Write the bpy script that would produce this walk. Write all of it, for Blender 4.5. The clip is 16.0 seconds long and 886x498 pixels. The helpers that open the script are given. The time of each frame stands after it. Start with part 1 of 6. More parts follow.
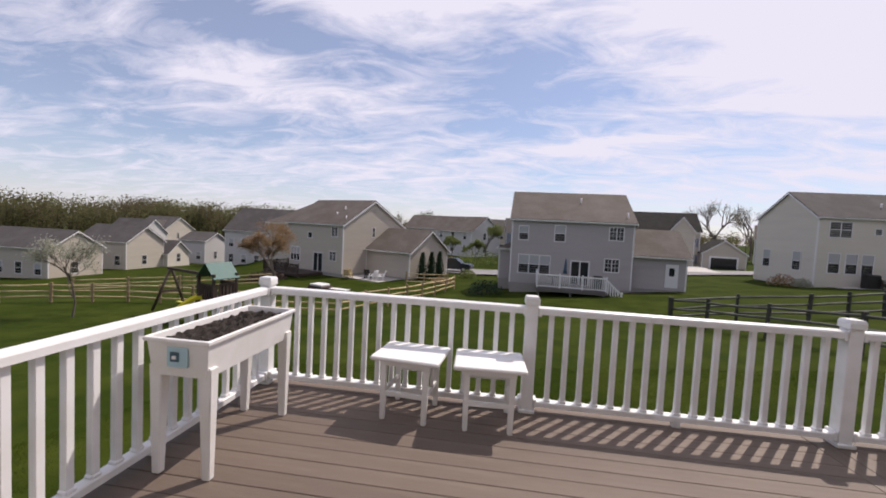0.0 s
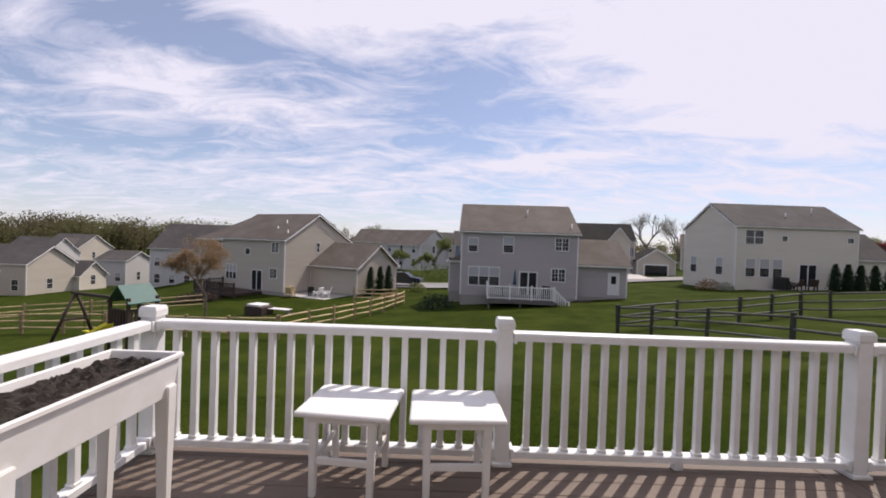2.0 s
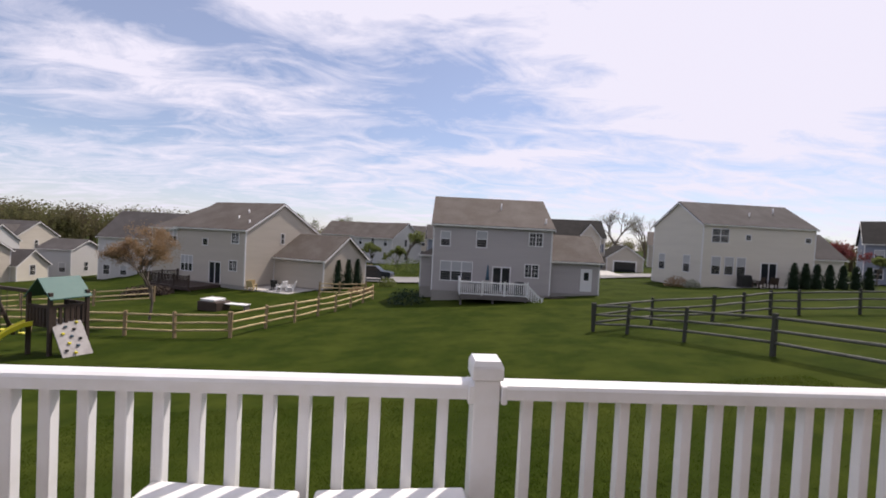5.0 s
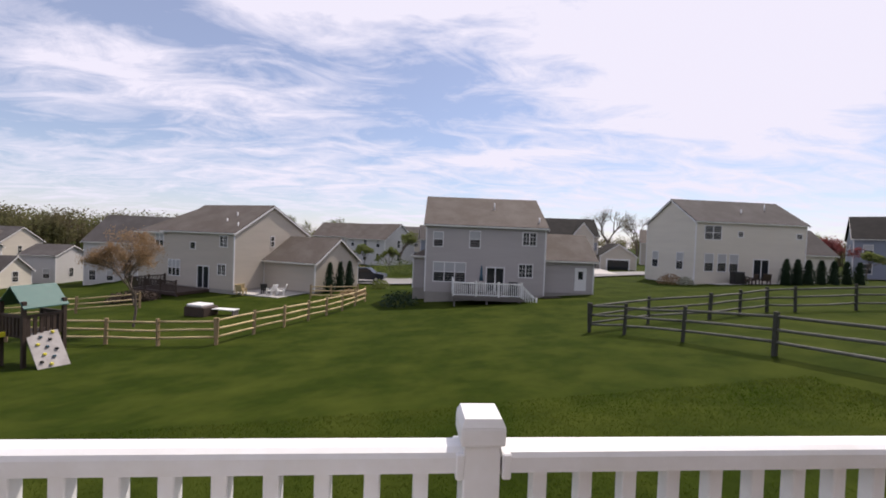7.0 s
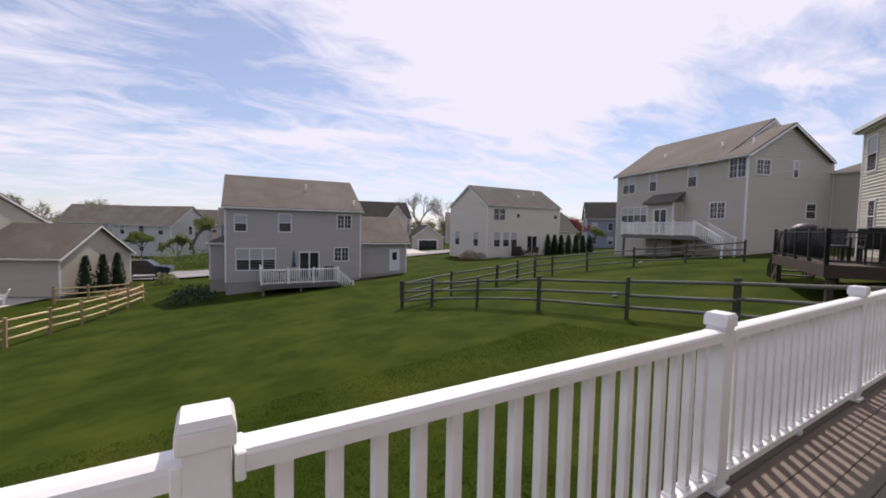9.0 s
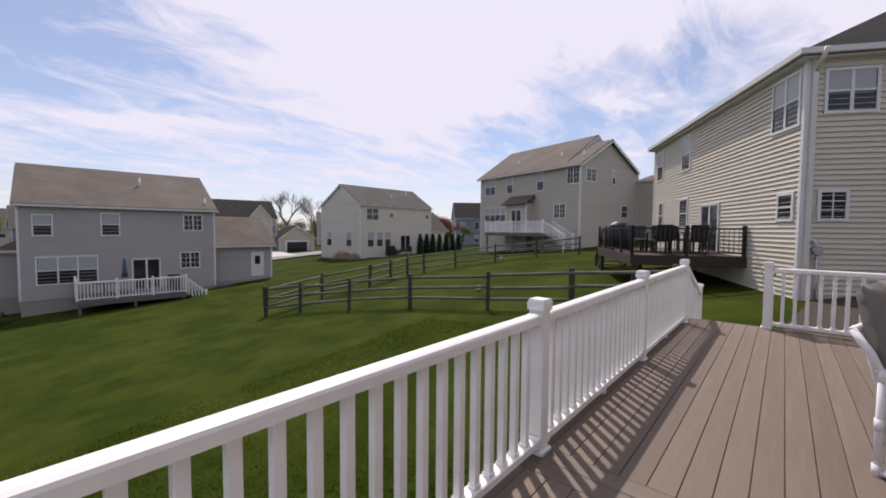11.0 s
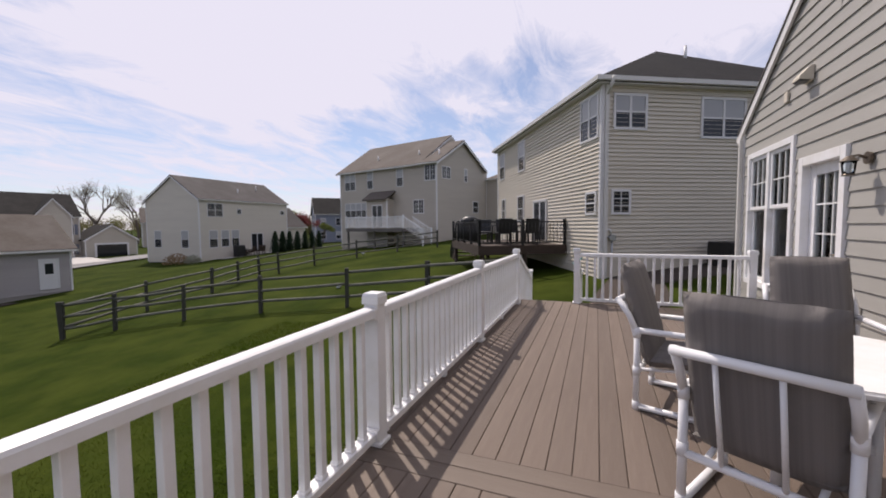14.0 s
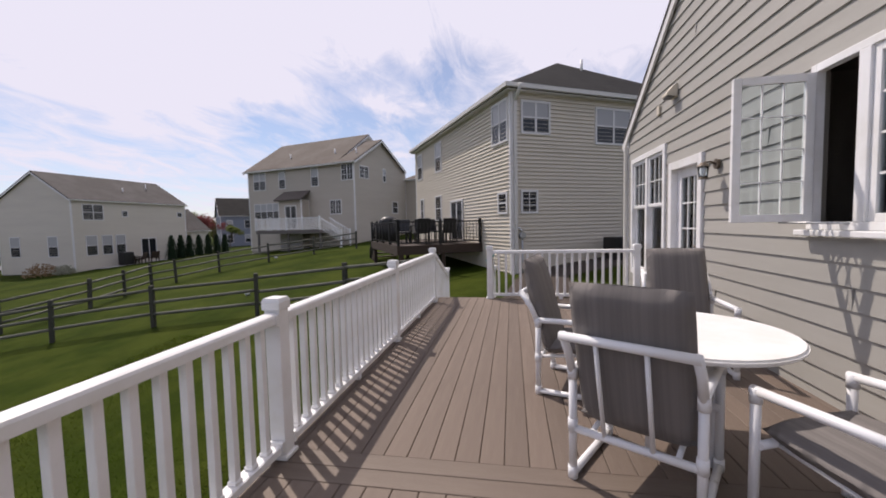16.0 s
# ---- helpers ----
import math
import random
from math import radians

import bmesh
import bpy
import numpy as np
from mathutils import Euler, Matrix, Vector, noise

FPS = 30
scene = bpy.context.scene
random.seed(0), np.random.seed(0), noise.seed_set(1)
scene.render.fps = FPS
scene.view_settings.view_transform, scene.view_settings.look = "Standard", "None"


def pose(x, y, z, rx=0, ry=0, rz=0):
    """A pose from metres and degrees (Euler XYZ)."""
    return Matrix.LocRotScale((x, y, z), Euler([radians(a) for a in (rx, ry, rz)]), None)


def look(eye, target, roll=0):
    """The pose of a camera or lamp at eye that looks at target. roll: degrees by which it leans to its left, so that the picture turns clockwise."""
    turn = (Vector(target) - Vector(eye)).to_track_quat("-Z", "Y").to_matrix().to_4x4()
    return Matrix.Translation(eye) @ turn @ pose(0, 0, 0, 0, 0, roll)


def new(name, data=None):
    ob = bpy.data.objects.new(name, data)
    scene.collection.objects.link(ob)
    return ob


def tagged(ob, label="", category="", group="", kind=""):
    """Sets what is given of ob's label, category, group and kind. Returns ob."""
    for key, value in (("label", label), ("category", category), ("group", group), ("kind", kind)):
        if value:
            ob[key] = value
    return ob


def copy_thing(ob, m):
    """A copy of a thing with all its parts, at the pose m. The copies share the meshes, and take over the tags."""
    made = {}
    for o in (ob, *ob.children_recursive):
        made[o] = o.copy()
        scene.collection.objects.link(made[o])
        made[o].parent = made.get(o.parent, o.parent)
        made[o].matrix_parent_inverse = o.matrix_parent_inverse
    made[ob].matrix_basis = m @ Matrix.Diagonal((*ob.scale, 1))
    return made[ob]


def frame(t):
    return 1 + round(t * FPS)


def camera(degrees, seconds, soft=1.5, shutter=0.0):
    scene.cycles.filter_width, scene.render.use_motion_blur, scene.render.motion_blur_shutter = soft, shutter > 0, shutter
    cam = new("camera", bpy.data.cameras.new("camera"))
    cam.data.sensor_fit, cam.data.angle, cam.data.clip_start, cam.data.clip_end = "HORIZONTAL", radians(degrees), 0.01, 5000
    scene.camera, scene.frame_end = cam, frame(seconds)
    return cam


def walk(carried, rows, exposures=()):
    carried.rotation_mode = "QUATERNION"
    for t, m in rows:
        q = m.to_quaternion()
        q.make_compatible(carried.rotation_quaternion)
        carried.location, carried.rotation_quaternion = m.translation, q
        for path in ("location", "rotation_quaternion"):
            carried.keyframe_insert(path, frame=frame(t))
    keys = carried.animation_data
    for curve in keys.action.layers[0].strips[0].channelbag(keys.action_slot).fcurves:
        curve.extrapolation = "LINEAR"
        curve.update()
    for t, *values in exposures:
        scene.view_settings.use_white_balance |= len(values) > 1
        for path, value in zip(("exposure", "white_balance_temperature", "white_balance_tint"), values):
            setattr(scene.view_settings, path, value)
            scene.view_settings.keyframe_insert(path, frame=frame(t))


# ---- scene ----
# camera and walk
cam = camera(96.9, 16.0, soft=1.8)
PATH = [
    (0, (-0.344, -3.406, 1.517), (-0.603, -1.426, 1.412), 3.0),
    (0.5, (-0.353, -3.255, 1.527), (-0.632, -1.276, 1.438), 2.5),
    (1, (-0.378, -3.078, 1.531), (-0.6, -1.091, 1.472), 3.0),
    (1.5, (-0.418, -2.876, 1.519), (-0.483, -0.877, 1.485), 2.9),
    (2, (-0.436, -2.703, 1.474), (-0.439, -0.703, 1.449), 2.0),
    (2.5, (-0.417, -2.497, 1.418), (-0.407, -0.498, 1.378), 1.6),
    (3, (-0.395, -2.288, 1.434), (-0.328, -0.29, 1.383), 3.8),
    (3.5, (-0.399, -2.1, 1.459), (-0.252, -0.107, 1.389), 4.7),
    (4, (-0.375, -1.89, 1.42), (-0.218, 0.104, 1.35), 4.0),
    (4.5, (-0.321, -1.70, 1.426), (-0.188, 0.295, 1.373), 3.0),
    (7, (-0.209, -1.097, 1.452), (-0.041, 0.895, 1.406), 2.2),
    (7.5, (-0.135, -1.065, 1.443), (0.314, 0.883, 1.369), 2.4),
    (8, (-0.076, -1.045, 1.426), (0.582, 0.841, 1.331), 1.6),
    (8.5, (-0.026, -1.046, 1.412), (0.819, 0.764, 1.31), 1.3),
    (9, (0.007, -1.078, 1.416), (1.035, 0.634, 1.311), 1.1),
    (9.5, (0.036, -1.111, 1.415), (1.195, 0.516, 1.324), 0.9),
    (12, (0.175, -1.258, 1.42), (1.852, -0.174, 1.313), 0.2),
    (12.5, (0.192, -1.287, 1.42), (1.925, -0.295, 1.321), -0.0),
    (13, (0.204, -1.32, 1.419), (1.98, -0.405, 1.326), -0.2),
    (13.5, (0.221, -1.345, 1.418), (2.039, -0.52, 1.309), -0.5),
    (14, (0.235, -1.368, 1.413), (2.095, -0.64, 1.293), -0.5),
    (14.5, (0.245, -1.382, 1.417), (2.139, -0.751, 1.296), -0.3),
    (15, (0.252, -1.404, 1.41), (2.178, -0.88, 1.284), -0.7),
    (15.5, (0.251, -1.43, 1.414), (2.198, -0.995, 1.282), -0.6),
    (16, (0.251, -1.46, 1.406), (2.217, -1.115, 1.281), -1.3),
]
walk(cam, [(t, look(eye, aim, roll)) for t, eye, aim, roll in PATH], exposures=[(0, 0.0, 6640, 18), (3, 0.04, 6640, 18), (9.5, 0.08, 6640, 18), (12.5, -0.05, 6640, 18), (16, -0.01, 6640, 18)])

# sky, clouds and sun
SUN_DIR = Vector((0.48, 0.55, 1.0)).normalized()
world = bpy.data.worlds.new("sky")
scene.world = world
world.use_nodes = True
wn = world.node_tree
wn.nodes.clear()


def wnode(kind, **kw):
    n = wn.nodes.new(kind)
    for k, v in kw.items():
        n.inputs[k].default_value = v
    return n


sky = wn.nodes.new("ShaderNodeTexSky")
sky.sky_type = "NISHITA"
sky.sun_disc = False
sky.sun_elevation = math.asin(SUN_DIR.z)
sky.sun_rotation = math.atan2(SUN_DIR.x, SUN_DIR.y)
sky.air_density, sky.dust_density, sky.ozone_density = 1.0, 0.4, 4.5
tc = wn.nodes.new("ShaderNodeTexCoord")
sep = wn.nodes.new("ShaderNodeSeparateXYZ")
wn.links.new(tc.outputs["Generated"], sep.inputs[0])


def wmath(op, a, b=None, clamp=False):
    n = wn.nodes.new("ShaderNodeMath")
    n.operation, n.use_clamp = op, clamp
    for i, v in enumerate((a, b)):
        if v is None:
            continue
        if isinstance(v, (int, float)):
            n.inputs[i].default_value = v
        else:
            wn.links.new(v, n.inputs[i])
    return n.outputs[0]


height = wmath("ADD", wmath("MAXIMUM", sep.outputs[2], 0.0), 0.16)
flat = wn.nodes.new("ShaderNodeCombineXYZ")
wn.links.new(wmath("DIVIDE", sep.outputs[0], height), flat.inputs[0])
wn.links.new(wmath("DIVIDE", sep.outputs[1], height), flat.inputs[1])
flow = wn.nodes.new("ShaderNodeMapping")
flow.inputs["Rotation"].default_value = (0, 0, radians(-28))
flow.inputs["Scale"].default_value = (0.62, 1.15, 1)
flow.inputs["Location"].default_value = (1.7, 0.4, 0)
wn.links.new(flat.outputs[0], flow.inputs[0])


def wnoise(scale, detail, rough, distort):
    n = wn.nodes.new("ShaderNodeTexNoise")
    n.inputs["Scale"].default_value, n.inputs["Detail"].default_value = scale, detail
    n.inputs["Roughness"].default_value, n.inputs["Distortion"].default_value = rough, distort
    wn.links.new(flow.outputs[0], n.inputs["Vector"])
    return n.outputs["Fac"]


cloud = wmath("ADD", wmath("MULTIPLY", wnoise(1.1, 4, 0.55, 0.3), 0.34), wmath("MULTIPLY", wnoise(3.4, 9, 0.66, 0.9), 0.66))
# the day's cloud banks and gaps: bearing to the right of +y, height, half length, half depth (degrees), tilt, thickness
warp_a, warp_b = wmath("SUBTRACT", wnoise(1.7, 5, 0.6, 0.2), 0.5), wmath("SUBTRACT", wnoise(2.3, 5, 0.6, 0.5), 0.5)
bearing = wmath("ADD", wmath("MULTIPLY", wmath("ARCTAN2", sep.outputs[0], sep.outputs[1]), 57.3), wmath("MULTIPLY", warp_a, 26.0))
lift = wmath("ADD", wmath("MULTIPLY", wmath("ARCSINE", sep.outputs[2]), 57.3), wmath("MULTIPLY", warp_b, 11.0))
BANKS = [
    (-28, 17.5, 16, 3.0, 0, 0.13), (-34, 23.5, 13, 2.5, 0, -0.15), (-6, 29.5, 18, 3.6, 0, 0.20), (41, 24, 21, 8.0, 0, 0.26), (46, 16, 9, 6.0, 0, 0.12),
    (4, 20, 16, 5.5, 0, -0.24), (-50, 12, 12, 5, 0, -0.12), (-30, 10, 24, 3.0, 0, 0.06), (18, 12.3, 7, 1.4, 8, 0.17), (60, 13, 12, 3.5, 0, -0.12), (76, 19.5, 9, 4.0, 12, -0.14),
    (74, 16.5, 5, 1.0, 0, 0.16), (93, 27, 20, 6.0, 0, 0.20),
]
for b0, h0, half_b, half_h, tilt, thick in BANKS:
    c_, s_ = math.cos(radians(tilt)), math.sin(radians(tilt))
    db, dh = wmath("SUBTRACT", bearing, float(b0)), wmath("SUBTRACT", lift, float(h0))
    u_ = wmath("DIVIDE", wmath("ADD", wmath("MULTIPLY", db, c_), wmath("MULTIPLY", dh, s_)), float(half_b))
    v_ = wmath("DIVIDE", wmath("SUBTRACT", wmath("MULTIPLY", dh, c_), wmath("MULTIPLY", db, s_)), float(half_h))
    fall = wmath("POWER", 2.718, wmath("MULTIPLY", wmath("ADD", wmath("MULTIPLY", u_, u_), wmath("MULTIPLY", v_, v_)), -1.0))
    cloud = wmath("ADD", cloud, wmath("MULTIPLY", fall, thick))
ramp = wn.nodes.new("ShaderNodeValToRGB")
ramp.color_ramp.elements[0].position, ramp.color_ramp.elements[1].position = 0.42, 0.64
toward = wn.nodes.new("ShaderNodeVectorMath")
toward.operation = "DOT_PRODUCT"
toward.inputs[1].default_value = SUN_DIR
wn.links.new(tc.outputs["Generated"], toward.inputs[0])
veil = wmath("MULTIPLY", wmath("POWER", wmath("MAXIMUM", toward.outputs["Value"], 0.0), 4.0), 0.20)
wn.links.new(wmath("ADD", cloud, veil), ramp.inputs[0])
low = wmath("SUBTRACT", 1.0, wmath("MULTIPLY", sep.outputs[2], 3.2), True)
cover = wmath("MAXIMUM", wmath("ADD", wmath("MULTIPLY", ramp.outputs[0], 0.78), 0.22), wmath("MULTIPLY", low, 0.48), True)
sky_part = wn.nodes.new("ShaderNodeBackground")
sky_part.inputs["Strength"].default_value = 0.112
wn.links.new(sky.outputs[0], sky_part.inputs[0])
cloud_part = wn.nodes.new("ShaderNodeBackground")
cloud_part.inputs["Color"].default_value = (0.865, 0.88, 1.0, 1)
cloud_part.inputs["Strength"].default_value = 0.93
both = wn.nodes.new("ShaderNodeMixShader")
wn.links.new(cover, both.inputs[0])
wn.links.new(sky_part.outputs[0], both.inputs[1])
wn.links.new(cloud_part.outputs[0], both.inputs[2])
wout = wn.nodes.new("ShaderNodeOutputWorld")
wn.links.new(both.outputs[0], wout.inputs[0])

sun_data = bpy.data.lights.new("sun", "SUN")
sun_data.energy, sun_data.angle, sun_data.color = 3.9, radians(0.6), (1.0, 0.94, 0.84)
sun = new("sun", sun_data)
sun.matrix_world = look((0, 0, 60), Vector((0, 0, 60)) - SUN_DIR)


# ---------------------------------------------------------------- materials
def material(name, color, rough=0.6, spread=0.12, scale=6.0, bump=0.15, bump_scale=60.0, metal=0.0, stretch=(1, 1, 1), second=None,
             second_scale=0.8, random=0.0, spec=0.5):
    """A surface with variation at two scales, fine relief and, where asked, a second tint and a shift from piece to piece."""
    m = bpy.data.materials.new(name)
    m.use_nodes = True
    nt = m.node_tree
    bsdf = nt.nodes["Principled BSDF"]
    bsdf.inputs["Roughness"].default_value, bsdf.inputs["Metallic"].default_value = rough, metal
    bsdf.inputs["Specular IOR Level"].default_value = spec
    co = nt.nodes.new("ShaderNodeTexCoord")
    mp = nt.nodes.new("ShaderNodeMapping")
    mp.inputs["Scale"].default_value = stretch
    nt.links.new(co.outputs["Object"], mp.inputs[0])

    def tex(sc, detail=5, rg=0.6):
        n = nt.nodes.new("ShaderNodeTexNoise")
        n.inputs["Scale"].default_value, n.inputs["Detail"].default_value, n.inputs["Roughness"].default_value = sc, detail, rg
        nt.links.new(mp.outputs[0], n.inputs["Vector"])
        return n.outputs["Fac"]

    def mix(fac, a, b):
        n = nt.nodes.new("ShaderNodeMix")
        n.data_type = "RGBA"
        for socket, v in ((n.inputs[0], fac), (n.inputs[6], a), (n.inputs[7], b)):
            if isinstance(v, (tuple, float, int)):
                socket.default_value = (*v, 1) if isinstance(v, tuple) else v
            else:
                nt.links.new(v, socket)
        return n.outputs[2]

    dark = tuple(c * (1 - spread) for c in color)
    light = tuple(min(1, c * (1 + spread)) for c in color)
    out = mix(tex(scale), dark, light)
    if second:
        rr = nt.nodes.new("ShaderNodeValToRGB")
        rr.color_ramp.elements[0].position, rr.color_ramp.elements[1].position = 0.42, 0.68
        nt.links.new(tex(second_scale, 6, 0.65), rr.inputs[0])
        out = mix(rr.outputs[0], out, second)
    if random:
        info = nt.nodes.new("ShaderNodeObjectInfo")
        hs = nt.nodes.new("ShaderNodeHueSaturation")
        mr = nt.nodes.new("ShaderNodeMapRange")
        mr.inputs["To Min"].default_value, mr.inputs["To Max"].default_value = 1 - random, 1 + random
        nt.links.new(info.outputs["Random"], mr.inputs[0])
        nt.links.new(mr.outputs[0], hs.inputs["Value"])
        nt.links.new(out, hs.inputs["Color"])
        out = hs.outputs[0]
    nt.links.new(out, bsdf.inputs["Base Color"])
    if bump:
        bp = nt.nodes.new("ShaderNodeBump")
        bp.inputs["Strength"].default_value, bp.inputs["Distance"].default_value = bump, 0.01
        nt.links.new(tex(bump_scale, 4, 0.6), bp.inputs["Height"])
        nt.links.new(bp.outputs[0], bsdf.inputs["Normal"])
    rv = nt.nodes.new("ShaderNodeMapRange")
    rv.inputs["To Min"].default_value, rv.inputs["To Max"].default_value = max(0.02, rough - 0.08), min(1, rough + 0.08)
    nt.links.new(tex(scale * 2.3), rv.inputs[0])
    nt.links.new(rv.outputs[0], bsdf.inputs["Roughness"])
    return m


def glass(name, tint=(0.9, 0.95, 0.97)):
    m = bpy.data.materials.new(name)
    m.use_nodes = True
    nt = m.node_tree
    nt.nodes.clear()
    tr, gl, mx = nt.nodes.new("ShaderNodeBsdfTransparent"), nt.nodes.new("ShaderNodeBsdfGlossy"), nt.nodes.new("ShaderNodeMixShader")
    fr, out = nt.nodes.new("ShaderNodeFresnel"), nt.nodes.new("ShaderNodeOutputMaterial")
    tr.inputs[0].default_value = (*tint, 1)
    gl.inputs["Roughness"].default_value = 0.02
    fr.inputs[0].default_value = 1.5
    nt.links.new(fr.outputs[0], mx.inputs[0])
    nt.links.new(tr.outputs[0], mx.inputs[1])
    nt.links.new(gl.outputs[0], mx.inputs[2])
    nt.links.new(mx.outputs[0], out.inputs[0])
    return m



def leafy(m, share_through):
    """Lets light through thin leaves."""
    nt = m.node_tree
    bsdf, out = nt.nodes["Principled BSDF"], nt.nodes["Material Output"]
    tr, mx = nt.nodes.new("ShaderNodeBsdfTranslucent"), nt.nodes.new("ShaderNodeMixShader")
    nt.links.new(bsdf.inputs["Base Color"].links[0].from_socket, tr.inputs[0])
    mx.inputs[0].default_value = share_through
    nt.links.new(bsdf.outputs[0], mx.inputs[1])
    nt.links.new(tr.outputs[0], mx.inputs[2])
    nt.links.new(mx.outputs[0], out.inputs[0])


VINYL = material("white_vinyl", (0.82, 0.82, 0.83), 0.38, 0.03, 3, 0.04, 40, second=(0.72, 0.71, 0.68), second_scale=2.2)
RESIN = material("white_resin", (0.80, 0.79, 0.785), 0.45, 0.03, 5, 0.06, 80, second=(0.735, 0.715, 0.68), second_scale=3.0)
PIPE = material("white_pipe", (0.79, 0.79, 0.80), 0.3, 0.03, 6, 0.03, 60)
DECK = material("brown_composite", (0.138, 0.102, 0.079), 0.66, 0.12, 9, 0.25, 90, stretch=(0.25, 3, 1), second=(0.182, 0.142, 0.112), second_scale=1.1, random=0.11)
DECK_SIDE = material("brown_composite_cross", (0.120, 0.088, 0.067), 0.62, 0.12, 9, 0.25, 90, stretch=(3, 0.25, 1), second=(0.160, 0.124, 0.097), second_scale=1.1, random=0.07)
SIDING_CREAM = material("cream_siding", (0.360, 0.348, 0.318), 0.55, 0.05, 2.5, 0.12, 35, stretch=(0.3, 0.3, 4), second=(0.325, 0.313, 0.283), second_scale=0.7, random=0.03)
SIDING_BEIGE = material("beige_siding", (0.494, 0.4465, 0.3752), 0.6, 0.06, 1.5, 0.1, 30, stretch=(0.4, 0.4, 4), second=(0.456, 0.4085, 0.342), second_scale=0.3)
SIDING_GREY = material("grey_siding", (0.405, 0.372, 0.355), 0.6, 0.06, 1.5, 0.1, 30, stretch=(0.4, 0.4, 4), second=(0.37, 0.338, 0.322), second_scale=0.3)
SIDING_TAN = material("tan_siding", (0.468, 0.414, 0.342), 0.6, 0.05, 1.5, 0.1, 30, stretch=(0.4, 0.4, 4), second=(0.432, 0.3825, 0.315), second_scale=0.3)
SIDING_SAND = material("sand_siding", (0.63, 0.575, 0.475), 0.6, 0.05, 1.5, 0.1, 30, stretch=(0.4, 0.4, 4), second=(0.58, 0.525, 0.43), second_scale=0.3)
SIDING_PALE = material("pale_cream_siding", (0.616, 0.572, 0.484), 0.6, 0.04, 1.5, 0.1, 30, stretch=(0.4, 0.4, 4), second=(0.572, 0.528, 0.4488), second_scale=0.3)
SIDING_WHITE = material("white_siding", (0.50, 0.49, 0.475), 0.6, 0.05, 1.5, 0.1, 30, stretch=(0.4, 0.4, 4))
SIDING_BLUE = material("slate_siding", (0.20, 0.22, 0.27), 0.6, 0.08, 1.5, 0.1, 30, stretch=(0.4, 0.4, 4))
STUCCO = material("foundation_concrete", (0.336, 0.312, 0.28), 0.85, 0.1, 3, 0.3, 60)
ROOF_BROWN = material("brown_shingle", (0.112, 0.094, 0.080), 0.85, 0.22, 5, 0.5, 26, second=(0.145, 0.127, 0.112), second_scale=0.5, spec=0.15)
ROOF_GREY = material("grey_shingle", (0.080, 0.072, 0.068), 0.85, 0.22, 5, 0.5, 26, second=(0.105, 0.097, 0.093), second_scale=0.5, spec=0.15)
ROOF_DARK = material("dark_shingle", (0.0252, 0.024, 0.0228), 0.88, 0.3, 6, 0.6, 30, second=(0.036, 0.0336, 0.0312), second_scale=0.7, spec=0.1)
TRIM = material("white_trim", (0.72, 0.71, 0.70), 0.5, 0.04, 3, 0.05, 30)
GUTTER = material("aluminium_gutter", (0.66, 0.64, 0.60), 0.45, 0.05, 3, 0.04, 30)
PANE_DARK = material("window_pane", (0.022, 0.024, 0.028), 0.06, 0.2, 0.6, 0, 1, spec=0.4)
# grey holds both the blind and the sky's reflection in the upper panes
BLIND_SKY = material("blind_with_sky_reflection", (0.3844, 0.3844, 0.3906), 0.35, 0.05, 2, 0.1, 20, stretch=(0.3, 0.3, 8))
CURTAIN = material("pale_curtain", (0.55, 0.54, 0.52), 0.8, 0.12, 3, 0.3, 14, stretch=(6, 6, 0.3))
# dark base colour carries the dimness of the rooms behind the openings
DARK_ROOM = material("shaded_room_wall", (0.20, 0.18, 0.16), 0.8, 0.1, 2, 0.05, 20)
FENCE_NEW = material("split_cedar", (0.56, 0.44, 0.24), 0.8, 0.22, 6, 0.4, 50, stretch=(1, 1, 1), second=(0.38, 0.28, 0.15), second_scale=1.6, random=0.12)
FENCE_OLD = material("weathered_rail", (0.133, 0.133, 0.1085), 0.85, 0.25, 6, 0.4, 50, second=(0.084, 0.0875, 0.07), second_scale=2.0, random=0.15)
FENCE_POST = material("weathered_post", (0.0525, 0.0525, 0.0406), 0.9, 0.3, 6, 0.5, 40, random=0.15)
CEDAR_POST = material("cedar_post", (0.30, 0.215, 0.12), 0.85, 0.25, 6, 0.5, 40, random=0.12)
DARK_WOOD = material("dark_stained_wood", (0.052, 0.033, 0.024), 0.75, 0.25, 6, 0.3, 50, random=0.1)
CLIMB_BOARD = material("painted_board", (0.34, 0.32, 0.31), 0.7, 0.15, 4, 0.2, 40, second=(0.24, 0.22, 0.21), second_scale=3.0)
GREY_WOOD = material("grey_deck_wood", (0.14, 0.125, 0.115), 0.8, 0.2, 5, 0.3, 50)
BLACK_METAL = material("black_metal", (0.012, 0.012, 0.013), 0.4, 0.2, 6, 0.05, 40)
CUSHION = material("striped_taupe_fabric", (0.160, 0.146, 0.138), 0.9, 0.32, 2.2, 0.35, 220, stretch=(14, 0.6, 0.15), second=(0.215, 0.196, 0.186), second_scale=1.3)
SOIL = material("dark_soil", (0.028, 0.021, 0.016), 0.95, 0.5, 30, 0.9, 90)
GREEN_TARP = material("green_canopy", (0.035, 0.115, 0.10), 0.6, 0.1, 4, 0.1, 30)
YELLOW_PLASTIC = material("yellow_plastic", (0.75, 0.66, 0.04), 0.35, 0.05, 4, 0.03, 30)
LABEL_BLUE = material("pale_blue_label", (0.38, 0.56, 0.62), 0.4, 0.08, 6, 0, 1)
LABEL_DARK = material("dark_label_print", (0.03, 0.08, 0.12), 0.4, 0.08, 6, 0, 1)
ASPHALT = material("asphalt", (0.20, 0.195, 0.19), 0.9, 0.12, 2, 0.3, 60, second=(0.25, 0.245, 0.235), second_scale=0.3)
